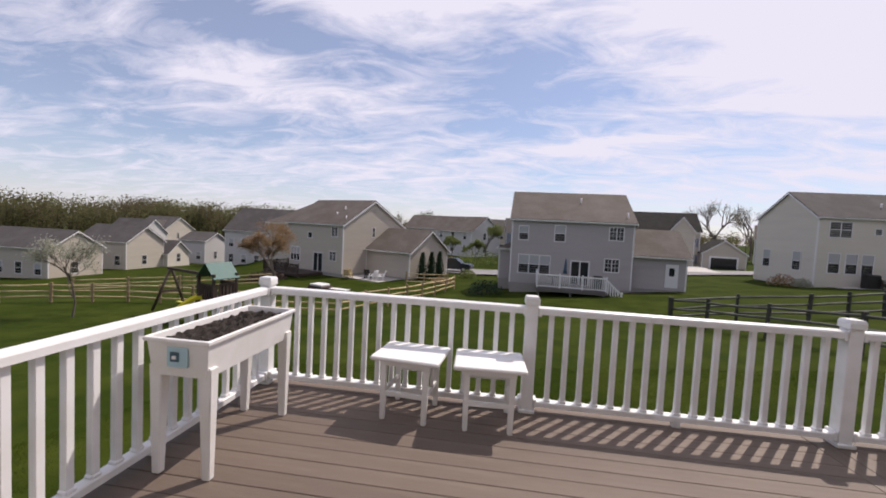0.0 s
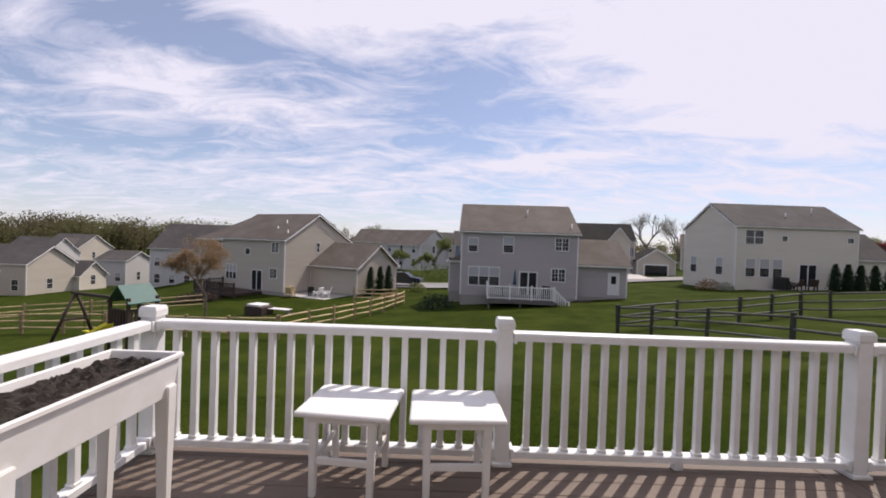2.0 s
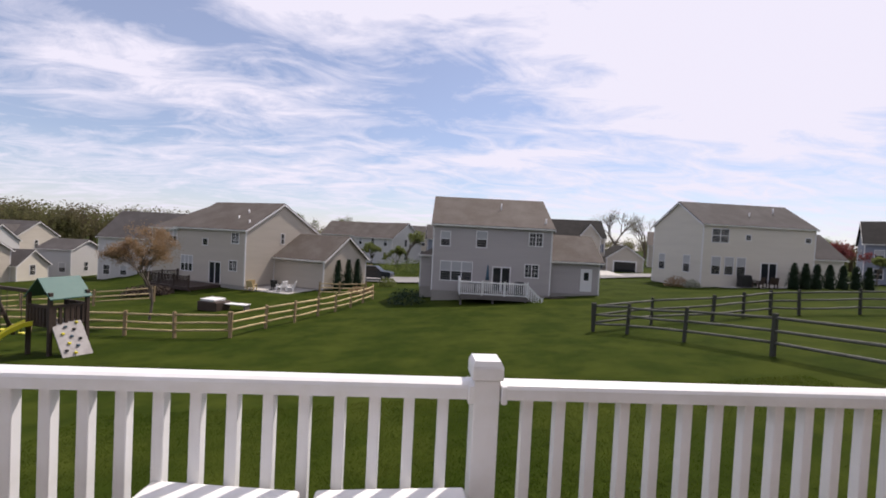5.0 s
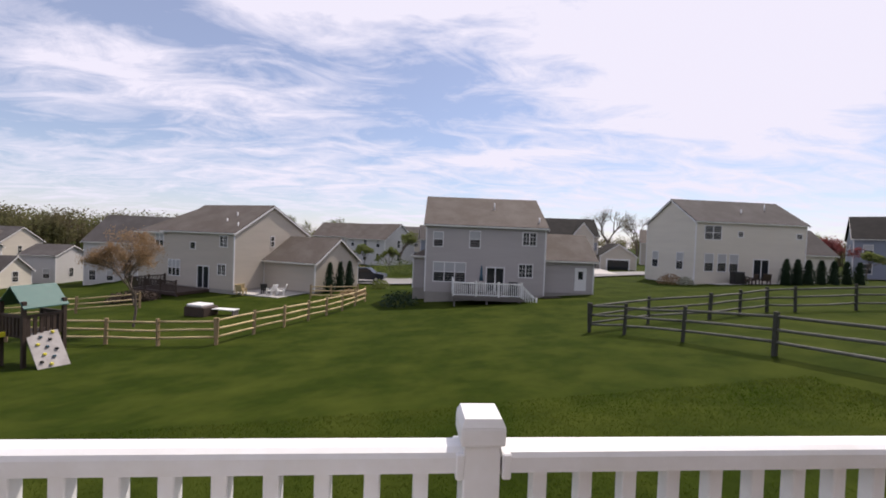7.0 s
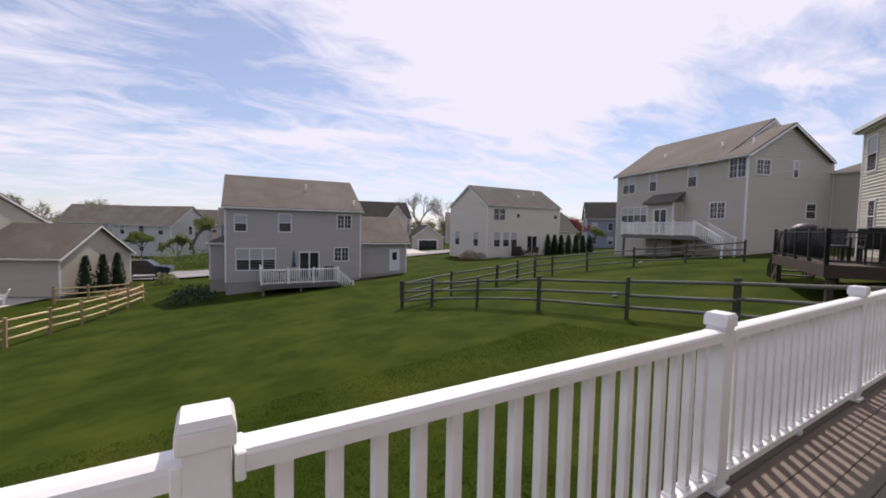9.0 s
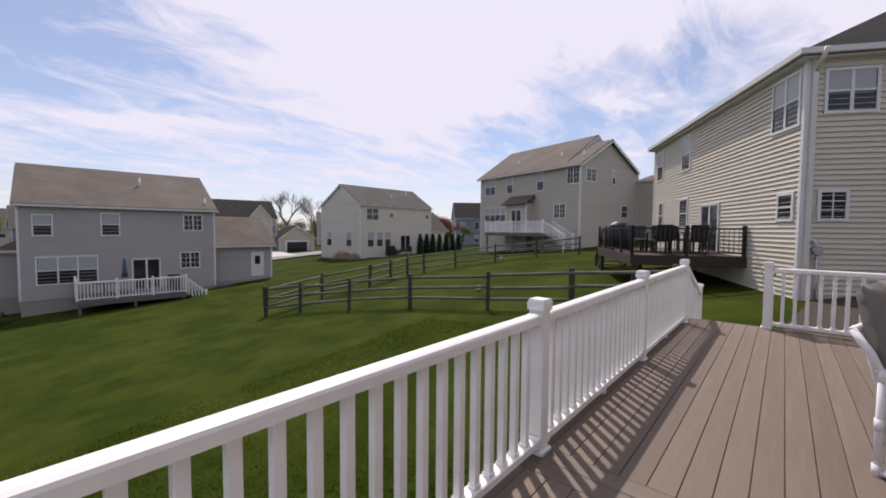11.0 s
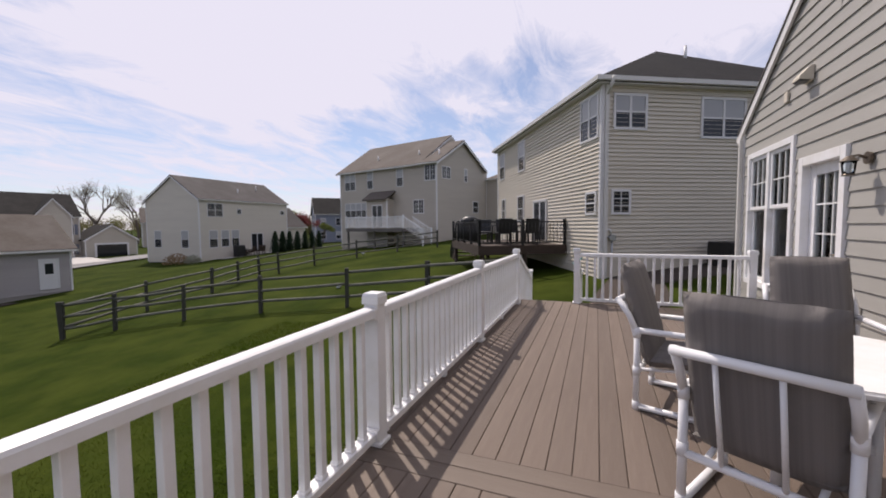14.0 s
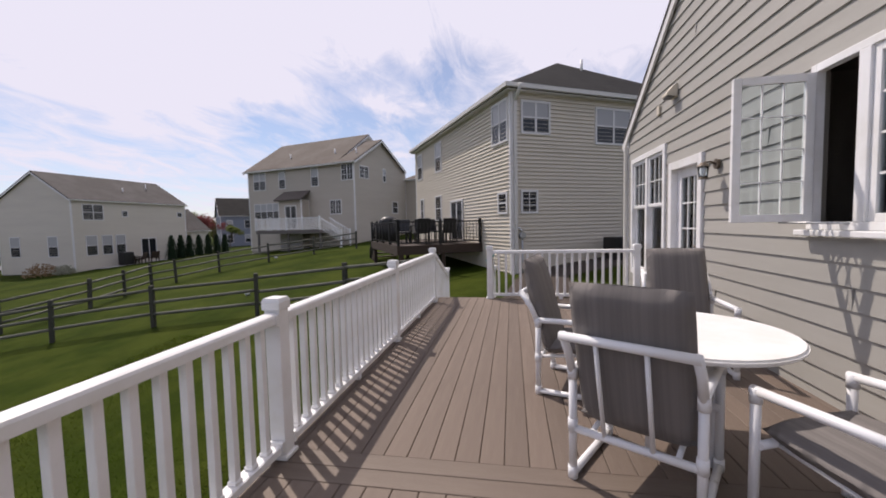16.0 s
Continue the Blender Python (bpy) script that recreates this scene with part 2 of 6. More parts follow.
CONCRETE = material("concrete", (0.46, 0.44, 0.41), 0.85, 0.1, 2, 0.2, 50)
GRASS = material("lawn", (0.0228, 0.0362, 0.0038), 0.95, 0.45, 2.4, 1.0, 30, second=(0.047, 0.0605, 0.0086), second_scale=0.45, spec=0.03)
BLADE = material("grass_blades", (0.051, 0.085, 0.0068), 0.85, 0.3, 2, 0, 1, second=(0.08925, 0.1062, 0.0187), second_scale=0.5, spec=0.05)
BARK = material("grey_bark", (0.12, 0.095, 0.075), 0.9, 0.25, 8, 0.6, 40, stretch=(1, 1, 0.3))
EVERGREEN = material("evergreen_foliage", (0.022, 0.045, 0.022), 0.85, 0.35, 8, 0, 1)
LEAF_SPRING = material("spring_leaves", (0.16, 0.19, 0.055), 0.8, 0.3, 1.2, 0, 1)
LEAF_DRY = material("dry_twigs", (0.07, 0.048, 0.034), 0.9, 0.3, 1.2, 0, 1)
LEAF_DEEP = material("deep_green_leaves", (0.075, 0.11, 0.03), 0.8, 0.3, 1.2, 0, 1)
LEAF_BUD = material("bronze_buds", (0.32, 0.215, 0.12), 0.8, 0.25, 1.5, 0, 1)
LEAF_PALE = material("pale_blossom", (0.42, 0.42, 0.33), 0.8, 0.25, 1.5, 0, 1)
LEAF_RED = material("red_leaves", (0.22, 0.06, 0.06), 0.8, 0.25, 1.5, 0, 1)
WOODS = material("spring_woods", (0.135, 0.112, 0.065), 0.9, 0.35, 0.35, 0, 1, second=(0.16, 0.185, 0.055), second_scale=0.05)
CAR_PAINT = material("dark_car_paint", (0.02, 0.025, 0.035), 0.25, 0.1, 3, 0, 1, spec=0.4)
CAR_SILVER = material("silver_car_paint", (0.45, 0.47, 0.50), 0.3, 0.1, 3, 0, 1, metal=0.5)
RUBBER = material("black_rubber", (0.015, 0.015, 0.015), 0.8, 0.1, 6, 0.1, 40)
STEEL = material("galvanised_steel", (0.45, 0.46, 0.47), 0.4, 0.1, 5, 0.05, 40, metal=0.7)
BRONZE = material("bronze_lamp_metal", (0.16, 0.13, 0.10), 0.35, 0.15, 6, 0.05, 40, metal=0.6)
CLEAR = glass("clear_glass")
for leaf_mat, through_share in ((BLADE, 0.55), (LEAF_SPRING, 0.5), (LEAF_BUD, 0.5), (LEAF_DEEP, 0.4), (LEAF_PALE, 0.5), (LEAF_RED, 0.5), (WOODS, 0.55), (EVERGREEN, 0.25)):
    leafy(leaf_mat, through_share)
# brown mulch, darkened to hold the shadow beside the neighbour's house as well
MULCH_SHADE = material("mulch_with_shade", (0.045, 0.032, 0.024), 0.95, 0.4, 12, 0.8, 60)
TEAL = material("teal_hose", (0.12, 0.35, 0.34), 0.4, 0.1, 6, 0.05, 40)


# ---------------------------------------------------------------- mesh helpers
def link_mesh(name, bm, mat, parent=None, label=""):
    me = bpy.data.meshes.new(name)
    bm.to_mesh(me)
    bm.free()
    for one in (mat if isinstance(mat, (list, tuple)) else [mat]):
        me.materials.append(one)
    ob = new(name, me)
    if parent is not None:
        ob.parent = parent
    if label:
        ob["label"] = label
    return ob


def part(name, bm, mat, parent, label=""):
    return link_mesh(name, bm, mat, parent, label)


def thing(name, label, category, m=None, group="", kind=""):
    ob = new(name)
    ob.empty_display_size = 0.1
    if m is not None:
        ob.matrix_basis = m
    return tagged(ob, label, category, group, kind)


def share(name, mesh_ob, parent, m):
    """One more object on the mesh of mesh_ob, at the pose m under parent."""
    ob = new(name, mesh_ob.data)
    ob.parent = parent
    ob.matrix_basis = m
    return ob


def box(lo, hi, bevel=0.0, bm=None, m=None, seg=2):
    fresh = bm is None
    bm = bm or bmesh.new()
    (x0, y0, z0), (x1, y1, z1) = lo, hi
    vs = [bm.verts.new((x, y, z)) for x in (x0, x1) for y in (y0, y1) for z in (z0, z1)]
    if m is not None:
        for v in vs:
            v.co = m @ v.co
    faces = [bm.faces.new([vs[i] for i in q]) for q in ((0, 1, 3, 2), (4, 6, 7, 5), (0, 4, 5, 1), (2, 3, 7, 6), (0, 2, 6, 4), (1, 5, 7, 3))]
    if bevel:
        edges = {e for f in faces for e in f.edges}
        bmesh.ops.bevel(bm, geom=list(edges), offset=bevel, segments=seg, affect="EDGES", profile=0.5)
    return bm


def prism(poly, depth, bm=None, axis="y", at=0.0):
    """A flat outline pushed through a depth. axis y: the outline is (x, z); axis x: (y, z); axis z: (x, y)."""
    bm = bm or bmesh.new()
    put = {"y": lambda a, b, d: (a, d, b), "x": lambda a, b, d: (d, a, b), "z": lambda a, b, d: (a, b, d)}[axis]
    one = [bm.verts.new(put(a, b, at)) for a, b in poly]
    two = [bm.verts.new(put(a, b, at + depth)) for a, b in poly]
    bm.faces.new(one)
    bm.faces.new(two[::-1])
    n = len(poly)
    for i in range(n):
        bm.faces.new((one[i], two[i], two[(i + 1) % n], one[(i + 1) % n]))
    bmesh.ops.recalc_face_normals(bm, faces=bm.faces[:])
    return bm


def tube(points, radius, bm=None, sides=10, taper=None, caps=True):
    """A round pipe along points; radius may fall to taper at the end."""
    bm = bm or bmesh.new()
    pts = [Vector(p) for p in points]
    rings = []
    for i, p in enumerate(pts):
        d = (pts[min(i + 1, len(pts) - 1)] - pts[max(i - 1, 0)]).normalized()
        a = d.orthogonal().normalized() if abs(d.z) > 0.95 else d.cross(Vector((0, 0, 1))).normalized()
        b = d.cross(a)
        r = radius if taper is None else radius + (taper - radius) * i / (len(pts) - 1)
        rings.append([bm.verts.new(p + r * (math.cos(k * math.tau / sides) * a + math.sin(k * math.tau / sides) * b)) for k in range(sides)])
    for r0, r1 in zip(rings, rings[1:]):
        for k in range(sides):
            f = bm.faces.new((r0[k], r0[(k + 1) % sides], r1[(k + 1) % sides], r1[k]))
            f.smooth = True
    if caps:
        bm.faces.new(rings[0][::-1])
        bm.faces.new(rings[-1])
    return bm


def quad(bm, *pts):
    return bm.faces.new([bm.verts.new(p) for p in pts])


# ---------------------------------------------------------------- ground
def soft(v, s):
    return s * math.tanh(v / s)


def ground_z(x, y):
    a, b = soft(x, 30), soft(y, 30)
    z = -1.328 + 0.067 * a - 0.1273 * b + 0.00353 * a * b + 0.00106 * a * a + 0.00126 * b * b - 0.000167 * a * b * b
    # the land drops behind the fence on the west side
    far = max(0.0, math.hypot(x, y) - 33)
    west = min(1.0, max(0.0, (math.degrees(math.atan2(-x, max(y, 0.1))) - 29) / 9))
    return z - 4.6 * west * west * (3 - 2 * west) * math.tanh(far / 48)


def spread(n, near, far):
    k = math.asinh(far / near)
    return [near * math.sinh(k * (2 * i / n - 1)) for i in range(n + 1)]


gx, gy = spread(150, 12, 900), spread(150, 12, 900)
bm = bmesh.new()
rows_v = [[bm.verts.new((x, y + 12, ground_z(x, y + 12) + 0.05 * noise.noise((x * 0.15, y * 0.15, 0)))) for x in gx] for y in gy]
for r0, r1 in zip(rows_v, rows_v[1:]):
    for i in range(len(gx) - 1):
        f = bm.faces.new((r0[i], r0[i + 1], r1[i + 1], r1[i]))
        f.smooth = True
ground = link_mesh("ground", bm, GRASS)
tagged(ground, "sloping mown green lawn running to the horizon", "lawn", kind="structure")


def ribbon(name, pts, width, mat, lift, label, category):
    """A strip laid on the ground along points."""
    bm = bmesh.new()
    dense = []
    for (x0, y0), (x1, y1) in zip(pts, pts[1:]):
        n = max(2, int(math.hypot(x1 - x0, y1 - y0) / 1.5))
        dense += [(x0 + (x1 - x0) * i / n, y0 + (y1 - y0) * i / n) for i in range(n)]
    dense.append(pts[-1])
    left = []
    for i, (x, y) in enumerate(dense):
        a, b = dense[max(0, i - 1)], dense[min(len(dense) - 1, i + 1)]
        d = Vector((b[0] - a[0], b[1] - a[1])).normalized()
        row = []
        for k in range(5):
            o = width * (k / 4 - 0.5)
            px, py = x - d.y * o, y + d.x * o
            row.append(bm.verts.new((px, py, ground_z(px, py) + lift)))
        left.append(row)
    for r0, r1 in zip(left, left[1:]):
        for k in range(4):
            bm.faces.new((r0[k], r1[k], r1[k + 1], r0[k + 1]))
    return tagged(link_mesh(name, bm, mat), label, category, kind="structure")


# ---------------------------------------------------------------- our house
WALL_Y = -3.8
HX0, HX1 = -4.1, 8.78
EAVE_Z, PEAK_X = 2.97, 2.5
RAKE, OVER = 0.64, 0.15
PEAK_Z = EAVE_Z + RAKE * (HX1 + OVER - PEAK_X)


def rake_z(x):
    return PEAK_Z - RAKE * abs(x - PEAK_X)


# openings in the wall: x0, x1, z0, z1
OPENINGS = [(-0.92, 0.02, 0.05, 2.12), (2.56, 3.80, 1.33, 2.53), (5.66, 6.51, 0.08, 2.13), (6.83, 8.40, 0.45, 2.50)]


def wall_cells(x0, x1, z0, z1):
    """The solid bands of a wall strip, cut at the openings."""
    cuts = sorted({z0, z1, *[z for o in OPENINGS for z in o[2:] if z0 < z < z1]})
    for a, b in zip(cuts, cuts[1:]):
        spans = [(x0, x1)]
        for o in OPENINGS:
            if o[2] < (a + b) / 2 < o[3]:
                spans = [s for p, q in spans for s in ((p, min(q, o[0])), (max(p, o[1]), q)) if s[1] - s[0] > 1e-4]
        for p, q in spans:
            yield p, q, a, b


house_wall = thing("wall_south", "cream lapped vinyl siding wall of the house", "wall", kind="structure")
bm = bmesh.new()
for p, q, a, b in wall_cells(HX0, HX1, -1.6, 3.0):
    box((p, WALL_Y - 0.08, a), (q, WALL_Y - 0.002, b), bm=bm)
prism([(HX0, 3.0), (HX1, 3.0), (HX1, rake_z(HX1) - 0.05), (PEAK_X, PEAK_Z - 0.05), (HX0, rake_z(HX0) - 0.05)], 0.078, bm, "y", WALL_Y - 0.08)
# core takes the dark room colour so the opening reveals read as shaded
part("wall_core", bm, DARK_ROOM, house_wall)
COURSE = 0.165
k = 0
while -0.25 + k * COURSE < PEAK_Z - 0.1:
    za, zb = -0.25 + k * COURSE, -0.25 + (k + 1) * COURSE
    k += 1
    x1 = min(HX1, PEAK_X + (PEAK_Z - zb) / RAKE) if zb > EAVE_Z else HX1
    x0 = max(HX0, PEAK_X - (PEAK_Z - zb) / RAKE) if zb > EAVE_Z else HX0
    bm = bmesh.new()
    for p, q, a, b in wall_cells(x0, x1, za, zb):
        ya = WALL_Y + 0.020 - 0.016 * (a - za) / COURSE
        yb = WALL_Y + 0.020 - 0.016 * (b - za) / COURSE
        quad(bm, (p, ya, a), (p, yb, b), (q, yb, b), (q, ya, a))
        quad(bm, (p, WALL_Y, a), (p, ya, a), (q, ya, a), (q, WALL_Y, a))
        quad(bm, (p, WALL_Y, a), (p, WALL_Y, b), (p, yb, b), (p, ya, a))
        quad(bm, (q, WALL_Y, a), (q, ya, a), (q, yb, b), (q, WALL_Y, b))
    part("siding_board", bm, SIDING_CREAM, house_wall)
    # butt joints of the panels, slightly proud
    if k % 2 and 2.0 < x1:
        jx = 1.2 + (k * 2.37) % 3.6 + (3.0 if k % 4 == 1 else 0.0)
        clear = all(not (o[0] - 0.1 < jx < o[1] + 0.1 and o[2] - 0.1 < zb and za < o[3] + 0.1) for o in OPENINGS)
        if clear and jx < x1 - 0.4:
            part("panel_lap", box((jx, WALL_Y + 0.003, za + 0.002), (jx + 0.03, WALL_Y + 0.0215, zb - 0.01)), SIDING_CREAM, house_wall)
part("corner_trim", box((HX1 - 0.07, WALL_Y - 0.02, -1.6), (HX1 + 0.02, WALL_Y + 0.03, EAVE_Z + 0.1)), TRIM, house_wall)
# other sides of the house and its added rooms, dimness put into their colour
bm = bmesh.new()
box((HX1 - 0.16, -12, -1.6), (HX1, WALL_Y - 0.16, 3.1), bm=bm)
box((HX0, -12, -1.6), (HX0 + 0.16, WALL_Y - 0.16, 3.1), bm=bm)
box((HX0, -12.16, -1.6), (HX1, -12, 3.1), bm=bm)
tagged(link_mesh("wall_outer", bm, SIDING_CREAM), "cream side and rear walls of the house", "wall", kind="structure")
tagged(link_mesh("room_floor", box((HX0 + 0.16, -12, -0.1), (HX1 - 0.16, WALL_Y - 0.16, 0.05)), GREY_WOOD), "dim floor inside the house", "floor", kind="structure")
tagged(link_mesh("ceiling", box((HX0 + 0.16, -12, 2.75), (HX1 - 0.16, WALL_Y - 0.16, 2.9)), DARK_ROOM), "added ceiling inside the house, coloured dim", "ceiling", kind="structure")
bm = bmesh.new()
box((4.6, -11.9, 0.05), (4.7, WALL_Y - 0.17, 2.75), bm=bm)
box((HX0 + 0.2, -6.2, 0.05), (4.6, -6.1, 2.75), bm=bm)
tagged(link_mesh("wall_inner", bm, DARK_ROOM), "added partition walls inside the house, coloured as in shade", "wall", kind="structure")
# roof of the house with white rake boards
roof = thing("house_roof", "dark shingled gable roof with white rake boards", "roof", kind="structure")
for s in (1, -1):
    ex = PEAK_X + s * (HX1 + OVER - PEAK_X)
    ez = PEAK_Z - RAKE * (HX1 + OVER - PEAK_X)
    part("slope", prism([(PEAK_X, PEAK_Z), (ex, ez), (ex, ez + 0.04), (PEAK_X, PEAK_Z + 0.04)], 8.58, None, "y", -12.3), ROOF_GREY, roof)
    part("rake_board", prism([(PEAK_X, PEAK_Z - 0.16), (ex, ez - 0.16), (ex, ez), (PEAK_X, PEAK_Z)], 0.035, None, "y", WALL_Y + 0.032), TRIM, roof, "white rake board")
part("eave_box", box((HX1 + 0.021, WALL_Y - 8, EAVE_Z - 0.2), (HX1 + OVER, WALL_Y + 0.03, EAVE_Z - 0.005)), TRIM, roof, "white boxed eave return")
part("gutter", box((HX1 + OVER + 0.002, WALL_Y - 8, EAVE_Z - 0.12), (HX1 + OVER + 0.10, WALL_Y + 0.06, EAVE_Z + 0.0), 0.02), GUTTER, roof)
part("downspout", box((HX1 - 0.05, WALL_Y + 0.032, -0.8), (HX1 + 0.02, WALL_Y + 0.09, EAVE_Z - 0.1), 0.01), GUTTER, roof, "white downspout")


def rim(x0, x1, z0, z1, w, y0, y1, bm=None):
    """Four boards round an opening."""
    bm = bm or bmesh.new()
    box((x0 - w, y0, z0 - w), (x0, y1, z1 + w), 0.004, bm)
    box((x1, y0, z0 - w), (x1 + w, y1, z1 + w), 0.004, bm)
    box((x0, y0, z1), (x1, y1, z1 + w), 0.004, bm)
    box((x0, y0, z0 - w), (x1, y1, z0), 0.004, bm)
    return bm


def sash(name, x0, x1, z0, z1, y, cols, rows, parent, w=0.055, deep=0.04, mat=VINYL, bar=0.016):
    """A glazed sash with bars, in the plane of y."""
    bm = rim(x0 + w, x1 - w, z0 + w, z1 - w, w, y - deep / 2, y + deep / 2)
    fr = part(name, bm, mat, parent)
    pane = part("pane", box((x0 + w, y - 0.003, z0 + w), (x1 - w, y + 0.003, z1 - w)), CLEAR, fr)
    pane.visible_shadow = False
    for i in range(1, cols):
        x = x0 + w + (x1 - x0 - 2 * w) * i / cols
        part("glazing_bar", box((x - bar / 2, y - 0.009, z0 + w), (x + bar / 2, y + 0.009, z1 - w)), mat, fr)
    for i in range(1, rows):
        z = z0 + w + (z1 - z0 - 2 * w) * i / rows
        part("glazing_bar", box((x0 + w, y - 0.008, z - bar / 2), (x1 - w, y + 0.008, z + bar / 2)), mat, fr)
    return fr


# kitchen window: one casement standing open, one closed
win_k = thing("window_1", "white casement window with one sash open over the table", "window", kind="structure")
x0, x1, z0, z1 = OPENINGS[1]
part("window_frame", rim(x0 + 0.03, x1 - 0.03, z0 + 0.03, z1 - 0.03, 0.06, WALL_Y - 0.03, WALL_Y + 0.035), VINYL, win_k)
part("mullion", box((3.30, WALL_Y - 0.03, z0 + 0.03), (3.39, WALL_Y + 0.04, z1 - 0.03), 0.005), VINYL, win_k)
part("window_sill", box((x0 - 0.07, WALL_Y + 0.046, z0 - 0.075), (x1 + 0.07, WALL_Y + 0.10, z0 - 0.03), 0.008), VINYL, win_k)
sash("closed_sash", x0 + 0.03, 3.30, z0 + 0.03, z1 - 0.03, WALL_Y + 0.0, 3, 4, win_k)
leaf = sash("open_sash", 0, 0.56, z0 + 0.035, z1 - 0.035, 0, 3, 4, win_k, w=0.06, bar=0.009)
leaf.matrix_basis = pose(3.77, WALL_Y + 0.045, 0, 0, 0, 89)
part("crank_arm", tube([(3.40, WALL_Y + 0.02, z0 + 0.02), (3.62, WALL_Y + 0.14, z0 + 0.025), (3.77, WALL_Y + 0.26, z0 + 0.03)], 0.008), STEEL, win_k)

# tall pair of windows beyond the door
win_d = thing("window_2", "tall white double window with divided upper sashes", "window", kind="structure")
x0, x1, z0, z1 = OPENINGS[3]
part("window_frame", rim(x0 + 0.03, x1 - 0.03, z0 + 0.03, z1 - 0.03, 0.09, WALL_Y - 0.14, WALL_Y + 0.045), VINYL, win_d)
xm = (x0 + x1) / 2
part("mullion", box((xm - 0.05, WALL_Y - 0.14, z0 + 0.03), (xm + 0.05, WALL_Y + 0.04, z1 - 0.03), 0.005), VINYL, win_d)
for a, b in ((x0 + 0.03, xm - 0.05), (xm + 0.05, x1 - 0.03)):
    sash("lower_sash", a, b, z0 + 0.03, 1.66, WALL_Y - 0.05, 1, 1, win_d)
    sash("upper_sash", a, b, 1.62, z1 - 0.03, WALL_Y - 0.005, 3, 2, win_d)
    part("blind", box((a + 0.05, WALL_Y - 0.12, 1.68), (b - 0.05, WALL_Y - 0.105, z1 - 0.06)), CURTAIN, win_d, "pale lowered blind")

# glazed door to the deck
door1 = thing("door_1", "white glazed house door with divided panes", "door", kind="structure")
x0, x1, z0, z1 = OPENINGS[2]
bm = rim(x0 + 0.02, x1 - 0.02, z0, z1 - 0.02, 0.11, WALL_Y - 0.14, WALL_Y + 0.05)
part("door_frame", bm, VINYL, door1)
lf = sash("door_leaf", x0 + 0.02, x1 - 0.02, z0 + 0.005, z1 - 0.02, WALL_Y - 0.06, 3, 5, door1, w=0.13, deep=0.045)
part("curtain", box((x0 + 0.16, WALL_Y - 0.115, z0 + 0.15), (x1 - 0.16, WALL_Y - 0.10, z1 - 0.16)), CURTAIN, door1, "pale curtain behind the panes")
part("door_handle", tube([(x0 + 0.09, WALL_Y - 0.035, 1.05), (x0 + 0.09, WALL_Y + 0.01, 1.05), (x0 + 0.2, WALL_Y + 0.012, 1.05)], 0.011), BRONZE, door1)
part("threshold", box((x0, WALL_Y + 0.052, 0.005), (x1, WALL_Y + 0.14, 0.075), 0.006), STEEL, door1)

# door through which the walk begins, standing open
door2 = thing("door_2", "white door standing open onto the deck", "door", kind="structure")
x0, x1, z0, z1 = OPENINGS[0]
part("door_frame", rim(x0 + 0.02, x1 - 0.02, z0, z1 - 0.02, 0.10, WALL_Y - 0.14, WALL_Y + 0.05), VINYL, door2)
lf = sash("door_leaf", 0, 0.85, 0.09, z1 - 0.03, 0, 1, 1, door2, w=0.1, deep=0.045)
lf.matrix_basis = pose(x0 + 0.03, WALL_Y + 0.06, 0, 0, 0, 110.7)

# wall lantern, vent and cable clip
lamp = thing("wall_lantern", "small bronze lantern with clear glass on the siding", "lamp", pose(5.22, WALL_Y + 0.02, 2.02))
bm = bmesh.new()
bmesh.ops.create_cone(bm, cap_ends=True, segments=20, radius1=0.06, radius2=0.055, depth=0.03, matrix=pose(0, 0.018, 0, 90))
part("back_plate", bm, BRONZE, lamp)
part("arm", tube([(0, 0.03, 0), (0, 0.09, 0.03), (0, 0.15, 0.02), (0, 0.16, -0.01)], 0.012), BRONZE, lamp)
bm = bmesh.new()
bmesh.ops.create_cone(bm, cap_ends=True, segments=16, radius1=0.075, radius2=0.02, depth=0.05, matrix=pose(0, 0.16, 0.0))
part("hood", bm, BRONZE, lamp)
part("glass_shade", tube([(0, 0.16, -0.03), (0, 0.16, -0.15)], 0.06, None, 16, 0.045), CLEAR, lamp)
part("bottom_ring", tube([(0, 0.16, -0.15), (0, 0.16, -0.165)], 0.05, None, 16), BRONZE, lamp)
vent = thing("dryer_vent", "beige hooded vent box on the gable siding", "vent", pose(6.47, WALL_Y + 0.02, 3.22))
part("hood", prism([(0.0, 0.09), (0.03, 0.09), (0.14, -0.03), (0.14, -0.06), (0.0, -0.09)], 0.2, None, "x", -0.1), SIDING_SAND, vent)
# solid black plate stands for the shade in the vent's mouth
part("flap", box((-0.085, 0.02, -0.085), (0.085, 0.125, -0.062)), BLACK_METAL, vent, "black plate standing for the shaded opening under the hood")
clip = thing("utility_plate", "small beige cover plate on the siding", "plate", pose(7.06, WALL_Y + 0.02, 3.12))
part("cover", box((-0.05, 0, -0.07), (0.05, 0.03, 0.07), 0.006), SIDING_SAND, clip)

# ---------------------------------------------------------------- deck
deck = thing("floor", "brown composite deck boards with a double cross strip", "deck", kind="structure")
DX0, DX1, DY0, DY1 = -2.46, 7.68, WALL_Y + 0.03, 0.06
PITCH, BW = 0.1465, 0.1428


def plank(length):
    return box((0, 0, -0.028), (length, BW, 0), 0.004, seg=1)


def strip(x0, x1, y0, y1):
    first, y = None, y1 - BW
    while y > y0 - BW:
        lift = -0.0015 * random.random()
        if first is None:
            first = part("plank", plank(x1 - x0), DECK, deck)
            first.matrix_basis = pose(x0, y, lift)
        else:
            share("plank", first, deck, pose(x0, y, lift))
        y -= PITCH


